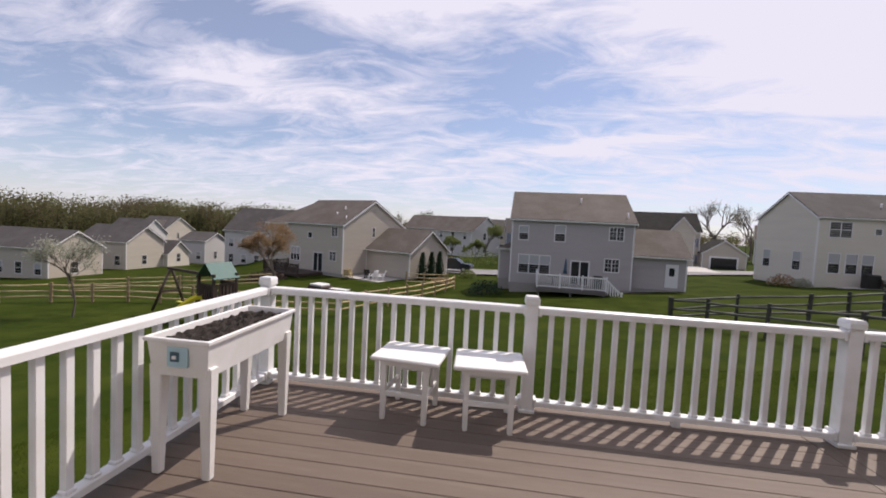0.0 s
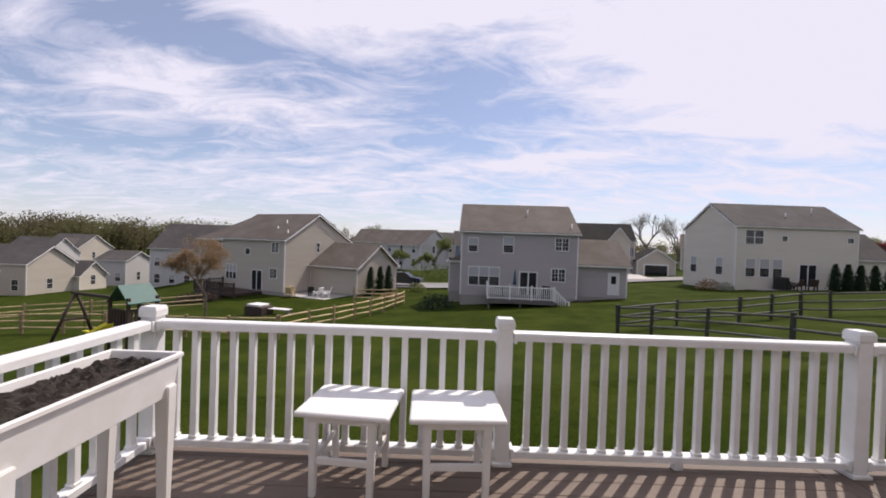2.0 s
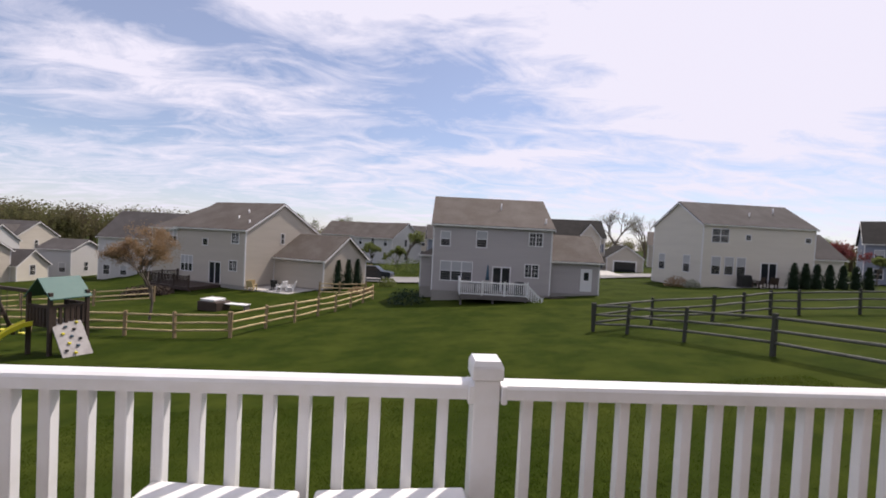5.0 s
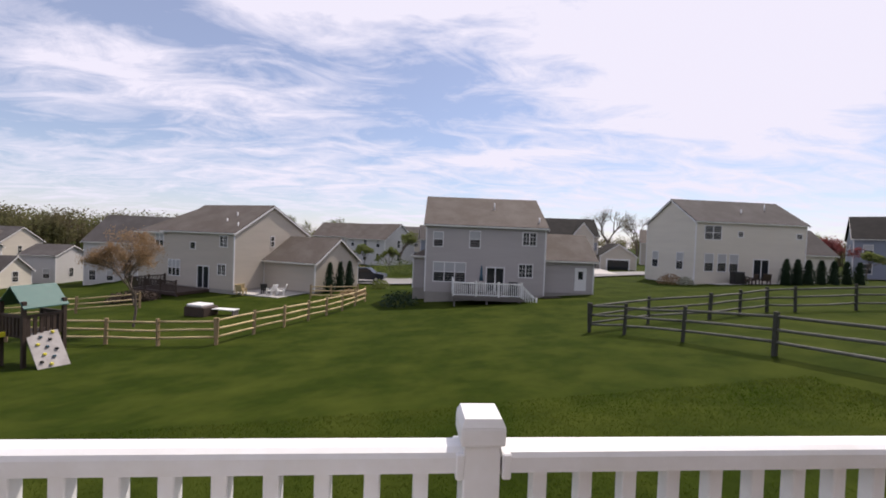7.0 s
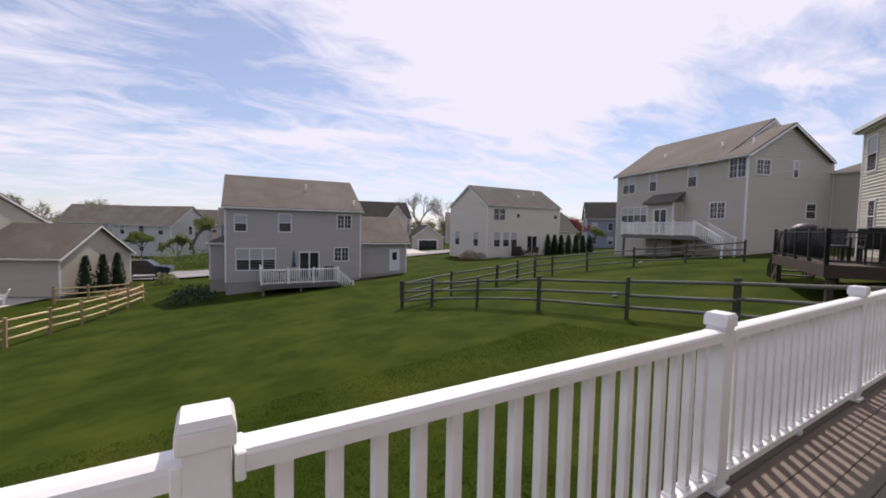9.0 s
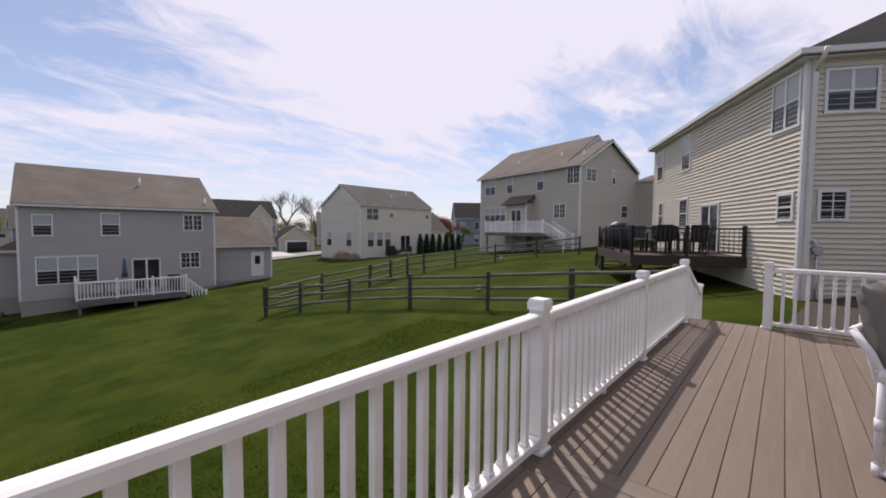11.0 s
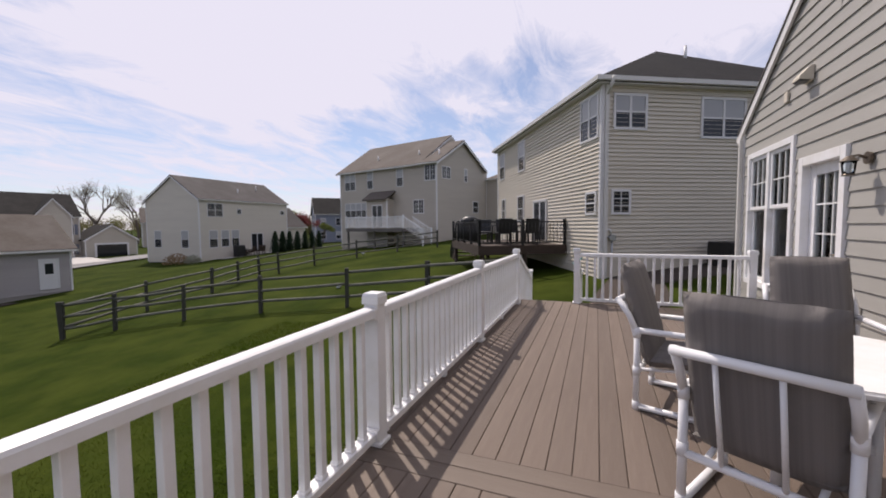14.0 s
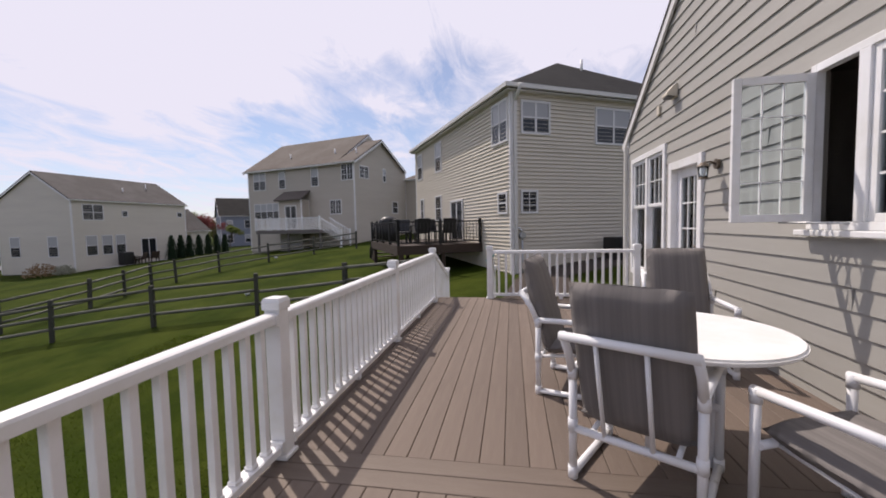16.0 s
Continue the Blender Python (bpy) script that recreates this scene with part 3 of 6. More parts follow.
strip(DX0, 2.185, DY0, DY1)
strip(2.475, DX1, DY0, DY1)
for x in (2.189, 2.189 + PITCH):
    bm = box((0, DY0, -0.028), (BW, DY1, 0), 0.004, seg=1)
    part("plank", bm, DECK_SIDE, deck).matrix_basis = pose(x, 0, -0.001)
tagged(link_mesh("deck_underlay", box((DX0 + 0.03, DY0, -0.0305), (DX1 - 0.03, DY1 - 0.04, -0.0292)), DECK), "dark surface in the gaps between deck boards", "deck", kind="structure")
bm = bmesh.new()
for x in (DX0 + 0.02, 0.0, 2.2, 4.9, DX1 - 0.06):
    box((x, DY0, -0.26), (x + 0.04, DY1 - 0.04, -0.035), bm=bm)
for y in (DY0, -2.5, -1.2):
    box((DX0, y, -0.255), (DX1, y + 0.04, -0.032), bm=bm)
tagged(link_mesh("deck_joists", bm, GREY_WOOD), "dark deck framing under the boards", "frame", kind="structure")
bm = bmesh.new()
box((DX0 - 0.02, DY1 - 0.03, -0.29), (DX1, DY1 + 0.0, -0.03), bm=bm)
box((DX0 - 0.022, DY0, -0.29), (DX0 - 0.002, DY1, -0.03), bm=bm)
box((DX1 + 0.002, DY0, -0.29), (DX1 + 0.022, DY1, -0.03), bm=bm)
tagged(link_mesh("deck_fascia", bm, DECK), "brown fascia board round the deck", "trim", kind="structure")
for i, (x, y) in enumerate([(x, y) for x in (-2.3, 0, 2.4, 4.8, 7.5) for y in (-0.05, -3.6)]):
    bm = box((x - 0.07, y - 0.07, ground_z(x, y) - 0.3), (x + 0.07, y + 0.07, -0.26), 0.006)
    tagged(link_mesh("deck_support", bm, GREY_WOOD), "square wooden support under the deck", "post", "deck supports")


# ---------------------------------------------------------------- white vinyl railing
RY = -0.045


def build_post(height=0.918):
    p = thing("railing_post", "white vinyl railing post with a flat cap", "post", group="railing posts")
    part("shaft", box((-0.05, -0.05, 0), (0.05, 0.05, height), 0.006), VINYL, p)
    bm = box((-0.060, -0.060, height), (0.060, 0.060, height + 0.05), 0.006)
    part("cap", bm, VINYL, p)
    bm = bmesh.new()
    bmesh.ops.create_cone(bm, cap_ends=True, segments=4, radius1=0.083, radius2=0.07, depth=0.02, matrix=pose(0, 0, height + 0.06, 0, 0, 45))
    part("cap_top", bm, VINYL, p)
    part("base_trim", box((-0.068, -0.068, 0), (0.068, 0.068, 0.028), 0.008), VINYL, p)
    return p


first_post = build_post()
first_post.matrix_basis = pose(-2.39, RY, 0)
POSTS = [(0, RY), (2.4, RY), (4.8, RY), (7.2, RY), (7.6, -1.05), (7.6, -3.62), (-2.39, -2.45)]
for x, y in POSTS:
    copy_thing(first_post, pose(x, y, 0))


def rail_profile(bm, length, zlo, zhi, half, round_top):
    outline = [(-half, zlo), (half, zlo), (half, zhi - 0.02), (half - 0.006, zhi - 0.008), (half * 0.5, zhi), (-half * 0.5, zhi), (-half + 0.006, zhi - 0.008), (-half, zhi - 0.02)]
    return prism(outline if round_top else [(-half, zlo), (half, zlo), (half, zhi - 0.006), (half - 0.008, zhi), (-half + 0.008, zhi), (-half, zhi - 0.006)], length, bm, "x", 0)


def build_railing(length, count, label="white vinyl railing section with square balusters"):
    r = thing("deck_railing", label, "railing", group="deck railings")
    part("top_rail", rail_profile(bmesh.new(), length, 0.842, 0.902, 0.045, True), VINYL, r)
    part("bottom_rail", rail_profile(bmesh.new(), length, 0.055, 0.10, 0.04, False), VINYL, r)
    b0 = None
    for i in range(count):
        m = pose(0.113 + (length - 0.226) * i / (count - 1), 0, 0)
        if b0 is None:
            bm = box((-0.0205, -0.0205, 0.10), (0.0205, 0.0205, 0.842), 0.003, seg=1)
            box((-0.027, -0.027, 0.099), (0.027, 0.027, 0.122), 0.005, bm, seg=1)
            b0 = part("baluster", bm, VINYL, r)
            b0.matrix_basis = m
        else:
            share("baluster", b0, r, m)
    bk = None
    for x in (0.012, length - 0.012):
        for z in (0.825, 0.05):
            m = pose(x, 0, z)
            if bk is None:
                bk = part("bracket", box((-0.012, -0.052, 0), (0.012, 0.052, 0.07), 0.004, seg=1), VINYL, r)
                bk.matrix_basis = m
            else:
                share("bracket", bk, r, m)
    part("foot_block", box((length / 2 - 0.03, -0.028, 0), (length / 2 + 0.03, 0.028, 0.055), 0.004, seg=1), VINYL, r)
    return r


section = build_railing(2.29, 17)
section.matrix_basis = pose(-2.335, RY, 0)
for x in (0.055, 2.455):
    copy_thing(section, pose(x, RY, 0))
r = build_railing(2.30, 17)
r.matrix_basis = pose(4.852, RY, 0)
r = build_railing(2.295, 17)
r.matrix_basis = pose(-2.39, -2.395, 0, 0, 0, 90)
r = build_railing(1.28, 9, "short white vinyl railing section beside the house wall")
r.matrix_basis = pose(-2.39, WALL_Y + 0.03, 0, 0, 0, 90)
r = build_railing(2.46, 18)
r.matrix_basis = pose(7.6, -3.565, 0, 0, 0, 90)

# steps down to the lawn, with sloping handrails
stair = thing("deck_steps", "brown composite steps down from the deck", "steps", pose(7.70, -0.53, 0))
gz = ground_z(8.6, -0.5)
n_step = 4
for i in range(n_step):
    z = gz + (0 - gz) * (n_step - 1 - i) / n_step
    part("tread", box((0.29 * i, -0.47, z - 0.03), (0.29 * i + 0.30, 0.47, z), 0.004), DECK, stair)
    part("riser", box((0.29 * i + 0.27, -0.46, z - 0.19), (0.29 * i + 0.285, 0.46, z - 0.032)), VINYL, stair)
for s in (-0.50, 0.47):
    part("stringer", prism([(0, -0.03), (0, -0.32), (1.1, gz - 0.1), (1.25, gz - 0.1), (1.25, gz + 0.15)], 0.03, None, "y", s), VINYL, stair)


def build_stair_rail():
    """A sloping handrail with upright balusters, dropping 0.58 m over 1.45 m."""
    r = thing("stair_railing", "white vinyl handrail sloping down the deck steps", "railing", group="stair railings")
    fall = 0.58 / 1.42
    part("handrail", prism([(0, 0.85), (1.42, 0.85 - 0.58), (1.42, 0.916 - 0.58), (0, 0.916)], 0.08, None, "y", -0.04), VINYL, r)
    part("lower_rail", prism([(0, 0.06), (1.42, 0.06 - 0.58), (1.42, 0.11 - 0.58), (0, 0.11)], 0.07, None, "y", -0.035), VINYL, r)
    for i in range(9):
        x = 0.14 * (i + 1)
        part("baluster", box((x - 0.018, -0.018, 0.09 - fall * x), (x + 0.018, 0.018, 0.87 - fall * x)), VINYL, r)
    part("end_post", box((1.42, -0.05, -0.95), (1.52, 0.05, 0.40), 0.006), VINYL, r)
    part("end_cap", box((1.408, -0.062, 0.40), (1.532, 0.062, 0.455), 0.008), VINYL, r)
    return r


r = build_stair_rail()
r.matrix_basis = pose(7.25, RY, 0)
copy_thing(r, pose(7.65, -1.05, 0))
hose = thing("garden_hose", "teal garden hose hung over the stair railing", "hose", pose(7.75, -1.05, 0.92))
loops = [(0.06 * math.sin(k * 0.7) + 0.01 * k / 20, 0.075 * math.cos(k * 0.7), -0.10 + 0.12 * math.cos(k * 0.35)) for k in range(40)]
part("coil", tube(loops, 0.012, None, 8), TEAL, hose)


# ---------------------------------------------------------------- planter and stools
planter = thing("raised_planter", "white resin trough planter on legs filled with dark soil", "planter", pose(-2.068, -0.995, 0))
PW, PL = 0.205, 0.475
bm = bmesh.new()
outer = [(-PW, -PL), (PW, -PL), (PW, PL), (-PW, PL)]
def ring(s, z):
    return [bm.verts.new((x * s - (0.0), y * (1 - (1 - s) * 0.45), z)) for x, y in outer]
levels = [ring(0.84, 0.60), ring(0.93, 0.80), ring(1.0, 0.80), ring(1.0, 0.825), ring(0.90, 0.825), ring(0.80, 0.64)]
for a, b in zip(levels, levels[1:]):
    for i in range(4):
        bm.faces.new((a[i], a[(i + 1) % 4], b[(i + 1) % 4], b[i]))
bm.faces.new(levels[0][::-1])
bm.faces.new(levels[-1])
bmesh.ops.bevel(bm, geom=bm.edges[:], offset=0.004, segments=1, affect="EDGES")
part("trough", bm, RESIN, planter)
bm = bmesh.new()
n_u, n_v = 16, 40
soil = [[bm.verts.new(((u / n_u - 0.5) * 2 * PW * 0.84, (v / n_v - 0.5) * 2 * PL * 0.93, 0.785 + 0.035 * noise.noise((u * 0.7, v * 0.7, 0)) + 0.02 * noise.noise((u * 2.1, v * 2.1, 4)))) for u in range(n_u + 1)] for v in range(n_v + 1)]
for a, b in zip(soil, soil[1:]):
    for i in range(n_u):
        bm.faces.new((a[i], a[i + 1], b[i + 1], b[i]))
part("soil", bm, SOIL, planter, "dark lumpy potting soil")
for sx in (-1, 1):
    for sy in (-1, 1):
        bm = bmesh.new()
        top = [(sx * 0.195, sy * 0.44), (sx * 0.115, sy * 0.44), (sx * 0.115, sy * 0.37), (sx * 0.195, sy * 0.37)]
        foot = [(sx * 0.185, sy * 0.425), (sx * 0.135, sy * 0.425), (sx * 0.135, sy * 0.38), (sx * 0.185, sy * 0.38)]
        a = [bm.verts.new((x, y, 0.0)) for x, y in foot]
        b = [bm.verts.new((x, y, 0.66)) for x, y in top]
        for i in range(4):
            bm.faces.new((a[i], a[(i + 1) % 4], b[(i + 1) % 4], b[i]))
        bm.faces.new(a[::-1])
        bm.faces.new(b)
        bmesh.ops.recalc_face_normals(bm, faces=bm.faces[:])
        bmesh.ops.bevel(bm, geom=bm.edges[:], offset=0.005, segments=2, affect="EDGES")
        part("leg", bm, RESIN, planter)
lab = part("label", box((-0.055, -0.466, 0.665), (0.07, -0.455, 0.775)), LABEL_BLUE, planter, "pale blue product sticker")
part("label_print", box((-0.035, -0.469, 0.695), (0.02, -0.4655, 0.75)), LABEL_DARK, lab)
part("label_mark", box((-0.022, -0.472, 0.71), (0.003, -0.4685, 0.73)), VINYL, lab)


def build_stool():
    s = thing("side_table", "small square white resin side table on the deck", "side table", group="white side tables")
    part("top", box((-0.275, -0.23, 0.468), (0.275, 0.23, 0.505), 0.016, seg=3), RESIN, s)
    part("apron", box((-0.20, -0.195, 0.43), (0.20, 0.195, 0.468), 0.006), RESIN, s)
    for sx in (-1, 1):
        for sy in (-1, 1):
            bm = bmesh.new()
            low = [bm.verts.new((sx * 0.168 + dx * 0.019, sy * 0.182 + dy * 0.017, 0)) for dx, dy in ((-1, -1), (1, -1), (1, 1), (-1, 1))]
            up = [bm.verts.new((sx * 0.172 + dx * 0.025, sy * 0.172 + dy * 0.022, 0.45)) for dx, dy in ((-1, -1), (1, -1), (1, 1), (-1, 1))]
            for i in range(4):
                bm.faces.new((low[i], low[(i + 1) % 4], up[(i + 1) % 4], up[i]))
            bm.faces.new(low[::-1])
            bm.faces.new(up)
            bmesh.ops.bevel(bm, geom=bm.edges[:], offset=0.006, segments=2, affect="EDGES")
            part("leg", bm, RESIN, s)
        part("side_stretcher", box((sx * 0.17 - 0.012, -0.165, 0.20), (sx * 0.17 + 0.012, 0.165, 0.235), 0.005), RESIN, s)
        part("spindle", tube([(sx * 0.175, 0, 0.235), (sx * 0.173, 0, 0.44)], 0.013, None, 10), RESIN, s)
    part("front_stretcher", box((-0.152, -0.186, 0.19), (0.152, -0.162, 0.23), 0.005), RESIN, s)
    for z in (0.29, 0.36):
        part("back_stretcher", tube([(-0.155, 0.174, z), (0.155, 0.174, z)], 0.013, None, 10), RESIN, s)
    for x in (-0.055, 0.055):
        part("spindle", tube([(x, 0.174, 0.29), (x, 0.174, 0.36)], 0.012, None, 10), RESIN, s)
    return s


st = build_stool()
st.matrix_basis = pose(-0.957, -0.305, 0, 0, 0, -5.5)
copy_thing(st, pose(-0.328, -0.315, 0, 0, 0, 2.5))


# ---------------------------------------------------------------- table and chairs
table = thing("patio_table", "round white patio table beside the house wall", "table", pose(2.84, -2.49, 0))
bm = bmesh.new()
bmesh.ops.create_cone(bm, cap_ends=True, segments=64, radius1=0.572, radius2=0.572, depth=0.035, matrix=pose(0, 0, 0.715))
bmesh.ops.bevel(bm, geom=[e for e in bm.edges if abs(e.verts[0].co.z - e.verts[1].co.z) < 1e-4], offset=0.012, segments=3, affect="EDGES")
part("tabletop", bm, RESIN, table)
for a in (200, 290, 20, 110):
    c, s = math.cos(radians(a)), math.sin(radians(a))
    part("leg", tube([(0.22 * c, 0.22 * s, 0), (0.22 * c, 0.22 * s, 0.70)], 0.028, None, 14), PIPE, table)
for a in (0, 90):
    m = pose(0, 0, 0, 0, 0, a + 20)
    part("crossbar", tube([m @ Vector((-0.22, 0, 0.14 + 0.03 * (a > 0))), m @ Vector((0.22, 0, 0.14 + 0.03 * (a > 0)))], 0.02, None, 12), PIPE, table)


def pad(w, h, t, puff, bm=None):
    """A stuffed cushion, w wide in x, h high in z, t thick in y, plump towards the middle."""
    bm = bmesh.new()
    nu, nv = 14, 18
    grids = []
    for s in (-1, 1):
        grid = []
        for j in range(nv + 1):
            row = []
            for i in range(nu + 1):
                a, b = 2 * i / nu - 1, 2 * j / nv - 1
                edge = (max(0, 1 - a ** 6) * max(0, 1 - b ** 6)) ** 0.35
                fold = 0.006 * noise.noise((a * 2.5, b * 3.5, s * 3))
                rx = a * w / 2 * (1 - 0.02 * b * b)
                row.append((rx, s * (t / 2 * edge + puff * edge * (1 - a * a) * (1 - b * b)) + fold, b * h / 2 * (1 - 0.015 * a * a)))
            grid.append(row)
        grids.append(grid)
    vs = [[[bm.verts.new(p) for p in row] for row in g] for g in grids]
    for k, g in enumerate(vs):
        for j in range(nv):
            for i in range(nu):
                q = (g[j][i], g[j][i + 1], g[j + 1][i + 1], g[j + 1][i])
                f = bm.faces.new(q if k == 0 else q[::-1])
                f.smooth = True
    bmesh.ops.remove_doubles(bm, verts=bm.verts[:], dist=0.0008)
    return bm


def build_chair():
    """A pipe chair; it faces +y, its floor centre is the origin."""
    c = thing("patio_chair", "white pipe patio chair with striped taupe cushions", "chair", group="patio chairs")
    hw = 0.30
    for s in (-1, 1):
        x = s * hw
        part("floor_runner", tube([(x, -0.27, 0.025), (x, 0.30, 0.025)], 0.022, None, 12), PIPE, c)
        part("rear_leg", tube([(x, -0.27, 0.012), (x, -0.27, 0.60)], 0.022, None, 12), PIPE, c)
        part("front_leg", tube([(x, 0.30, 0.012), (x, 0.30, 0.60)], 0.022, None, 12), PIPE, c)
        part("armrest", tube([(x, -0.30, 0.61), (x, 0.0, 0.612), (x, 0.32, 0.61)], 0.023, None, 12), PIPE, c)
        part("back_upright", tube([(x, -0.27, 0.585), (x, -0.33, 0.72), (x * 0.98, -0.41, 0.833)], 0.022, None, 12), PIPE, c)
        for y, z in ((-0.27, 0.30), (-0.27, 0.59), (0.30, 0.59), (-0.27, 0.03), (0.30, 0.03)):
            part("pipe_joint", tube([(x, y, z - 0.035), (x, y, z + 0.035)], 0.027, None, 12), PIPE, c)
    part("back_bar", tube([(-hw - 0.01, -0.41, 0.823), (hw + 0.01, -0.41, 0.823)], 0.024, None, 12), PIPE, c)
    part("rear_bar", tube([(-hw, -0.27, 0.28), (hw, -0.27, 0.28)], 0.021, None, 12), PIPE, c)
    part("seat_bar", tube([(-hw, 0.28, 0.36), (hw, 0.28, 0.36)], 0.021, None, 12), PIPE, c)
    for x in (-0.13, 0.10):
        part("back_slat", tube([(x, -0.41, 0.823), (x, -0.275, 0.28)], 0.012, None, 10), PIPE, c)
    for x in (-0.2, 0.2):
        part("seat_slat", tube([(x, -0.27, 0.28), (x, 0.28, 0.36)], 0.014, None, 10), PIPE, c)
    b = part("back_cushion", pad(0.56, 0.80, 0.115, 0.014), CUSHION, c, "striped taupe back cushion")
    b.matrix_basis = pose(0, -0.285, 0.72, 15, 0, 0)
    s = part("seat_cushion", pad(0.55, 0.54, 0.11, 0.014), CUSHION, c, "striped taupe seat cushion")
    s.matrix_basis = pose(0, 0.03, 0.40, -83, 0, 0)
    return c


chair = build_chair()
FACING = [(2.498, -2.176, 238.5), (3.70, -2.01, 163), (4.307, -3.104, 85.4), (2.069, -2.952, 292.7)]
chair.matrix_basis = pose(FACING[0][0], FACING[0][1], 0, 0, 0, FACING[0][2])
for x, y, a in FACING[1:]:
    copy_thing(chair, pose(x, y, 0, 0, 0, a))


# ---------------------------------------------------------------- houses
def lap_wall(a, b, z0, z1, course=0.13, peak=None, proud=0.045):
    """Lapped siding from a to b (plan points, outside on the right hand of a to b); peak: (share of the length, height)."""
    bm = bmesh.new()
    A, B = Vector((*a, 0)), Vector((*b, 0))
    d = (B - A).normalized()
    n = Vector((d.y, -d.x, 0))
    L = (B - A).length
    top = peak[1] if peak else z1
    z = z0
    while z < top - 1e-4:
        zt = min(z + course, top)
        def span(h):
            if not peak or h <= z1:
                return 0.0, L
            k = (h - z1) / (peak[1] - z1)
            return k * peak[0] * L, L - k * (1 - peak[0]) * L
        (s0, e0), (s1, e1) = span(z), span(zt)
        p = lambda s, h, o: A + d * s + n * o + Vector((0, 0, h))
        quad(bm, p(s0, z, proud), p(e0, z, proud), p(e1, zt, 0.004), p(s1, zt, 0.004))
        quad(bm, p(s0, z, 0.004), p(e0, z, 0.004), p(e0, z, proud), p(s0, z, proud))
        z = zt
    bmesh.ops.remove_doubles(bm, verts=bm.verts[:], dist=0.0005)
    return bm


class House:
    """A house in its own frame: u along the near wall, v away from it, w up. Walls have siding, roofs their slopes, windows their frames."""

    def __init__(self, name, label, m, siding, roof, course=0.2, trim=TRIM):
        self.top = thing(name, label, "house", m)
        self.siding, self.roof_mat, self.course, self.trim = siding, roof, course, trim

    def block(self, u0, u1, v0, v1, he, base=-1.5, gable=None, peak=None, pv=None, sides="fblr", foundation=0.0):
        """A storey block. gable: 'lr' where the ends rise to a peak at height peak over v = pv; 'f' for a front gable over u = pv."""
        mid = pv if pv is not None else (v0 + v1) / 2
        share_l = {"f": ((u0, v0), (u1, v0)), "r": ((u1, v0), (u1, v1)), "b": ((u1, v1), (u0, v1)), "l": ((u0, v1), (u0, v0))}
        for s in sides:
            a, b = share_l[s]
            pk = None
            if gable and s in gable:
                pk = {"r": ((mid - v0) / (v1 - v0), peak), "l": ((v1 - mid) / (v1 - v0), peak), "f": ((mid - u0) / (u1 - u0), peak), "b": ((u1 - mid) / (u1 - u0), peak)}[s]
            part("wall", lap_wall(a, b, foundation, he, self.course, pk), self.siding, self.top)
        part("wall_core", box((u0 + 0.003, v0 + 0.003, base), (u1 - 0.003, v1 - 0.003, he - 0.02)), STUCCO, self.top, "concrete foundation")
        for u, v in ((u0, v0), (u1, v0), (u0, v1), (u1, v1)):
            part("corner_board", box((u - 0.05, v - 0.05, foundation), (u + 0.05, v + 0.05, he)), self.trim, self.top)

    def gable_roof(self, u0, u1, v0, v1, he, hr, pv, over=0.3, thick=0.14):
        """Ridge along u."""
        for vv, s in ((v0 - over, 1), (v1 + over, -1)):
            run = abs(pv - (v0 if s > 0 else v1))
            ez = he - (hr - he) / run * over
            part("roof", prism([(vv, ez), (pv, hr), (pv, hr + thick), (vv, ez + thick)], u1 - u0 + 2 * over, None, "x", u0 - over), self.roof_mat, self.top)
            part("gutter", box((u0 - over, min(vv, vv - 0.1 * s), ez - 0.03), (u1 + over, max(vv, vv - 0.1 * s), ez + 0.09)), GUTTER, self.top)
            for uu in (u0 - over - 0.03, u1 + over):
                part("rake_board", prism([(vv, ez - 0.12), (pv, hr - 0.12), (pv, hr + 0.04), (vv, ez + 0.04)], 0.03, None, "x", uu), self.trim, self.top)

    def front_gable_roof(self, u0, u1, v0, v1, he, hr, over=0.25, thick=0.12):
        """Ridge along v."""
        pu = (u0 + u1) / 2
        for uu, s in ((u0 - over, 1), (u1 + over, -1)):
            ez = he - (hr - he) / (pu - u0) * over
            part("roof", prism([(uu, ez), (pu, hr), (pu, hr + thick), (uu, ez + thick)], v1 - v0 + over, None, "y", v0 - over), self.roof_mat, self.top)
            part("rake_board", prism([(uu, ez - 0.14), (pu, hr - 0.14), (pu, hr + 0.06), (uu, ez + 0.06)], 0.03, None, "y", v0 - over - 0.03), self.trim, self.top)

    def hip_roof(self, u0, u1, v0, v1, he, hr, ra, rb, over=0.35):
        """ra, rb: the ridge's ends in plan."""
        bm = bmesh.new()
        c = [(u0 - over, v0 - over), (u1 + over, v0 - over), (u1 + over, v1 + over), (u0 - over, v1 + over)]
        low = [bm.verts.new((x, y, he - 0.10)) for x, y in c]
        up = [bm.verts.new((x, y, he + 0.04)) for x, y in c]
        A, B = bm.verts.new((*ra, hr)), bm.verts.new((*rb, hr))
        bm.faces.new(low[::-1])
        for i in range(4):
            bm.faces.new((low[i], low[(i + 1) % 4], up[(i + 1) % 4], up[i]))
        if abs(ra[0] - rb[0]) > abs(ra[1] - rb[1]):
            for q in ((up[0], up[1], B, A), (up[1], up[2], B), (up[2], up[3], A, B), (up[3], up[0], A)):
                bm.faces.new(q)
        else:
            for q in ((up[0], up[1], A), (up[1], up[2], B, A), (up[2], up[3], B), (up[3], up[0], A, B)):
                bm.faces.new(q)
        bmesh.ops.recalc_face_normals(bm, faces=bm.faces[:])
        part("roof", bm, self.roof_mat, self.top)
        g = bmesh.new()
        o = over
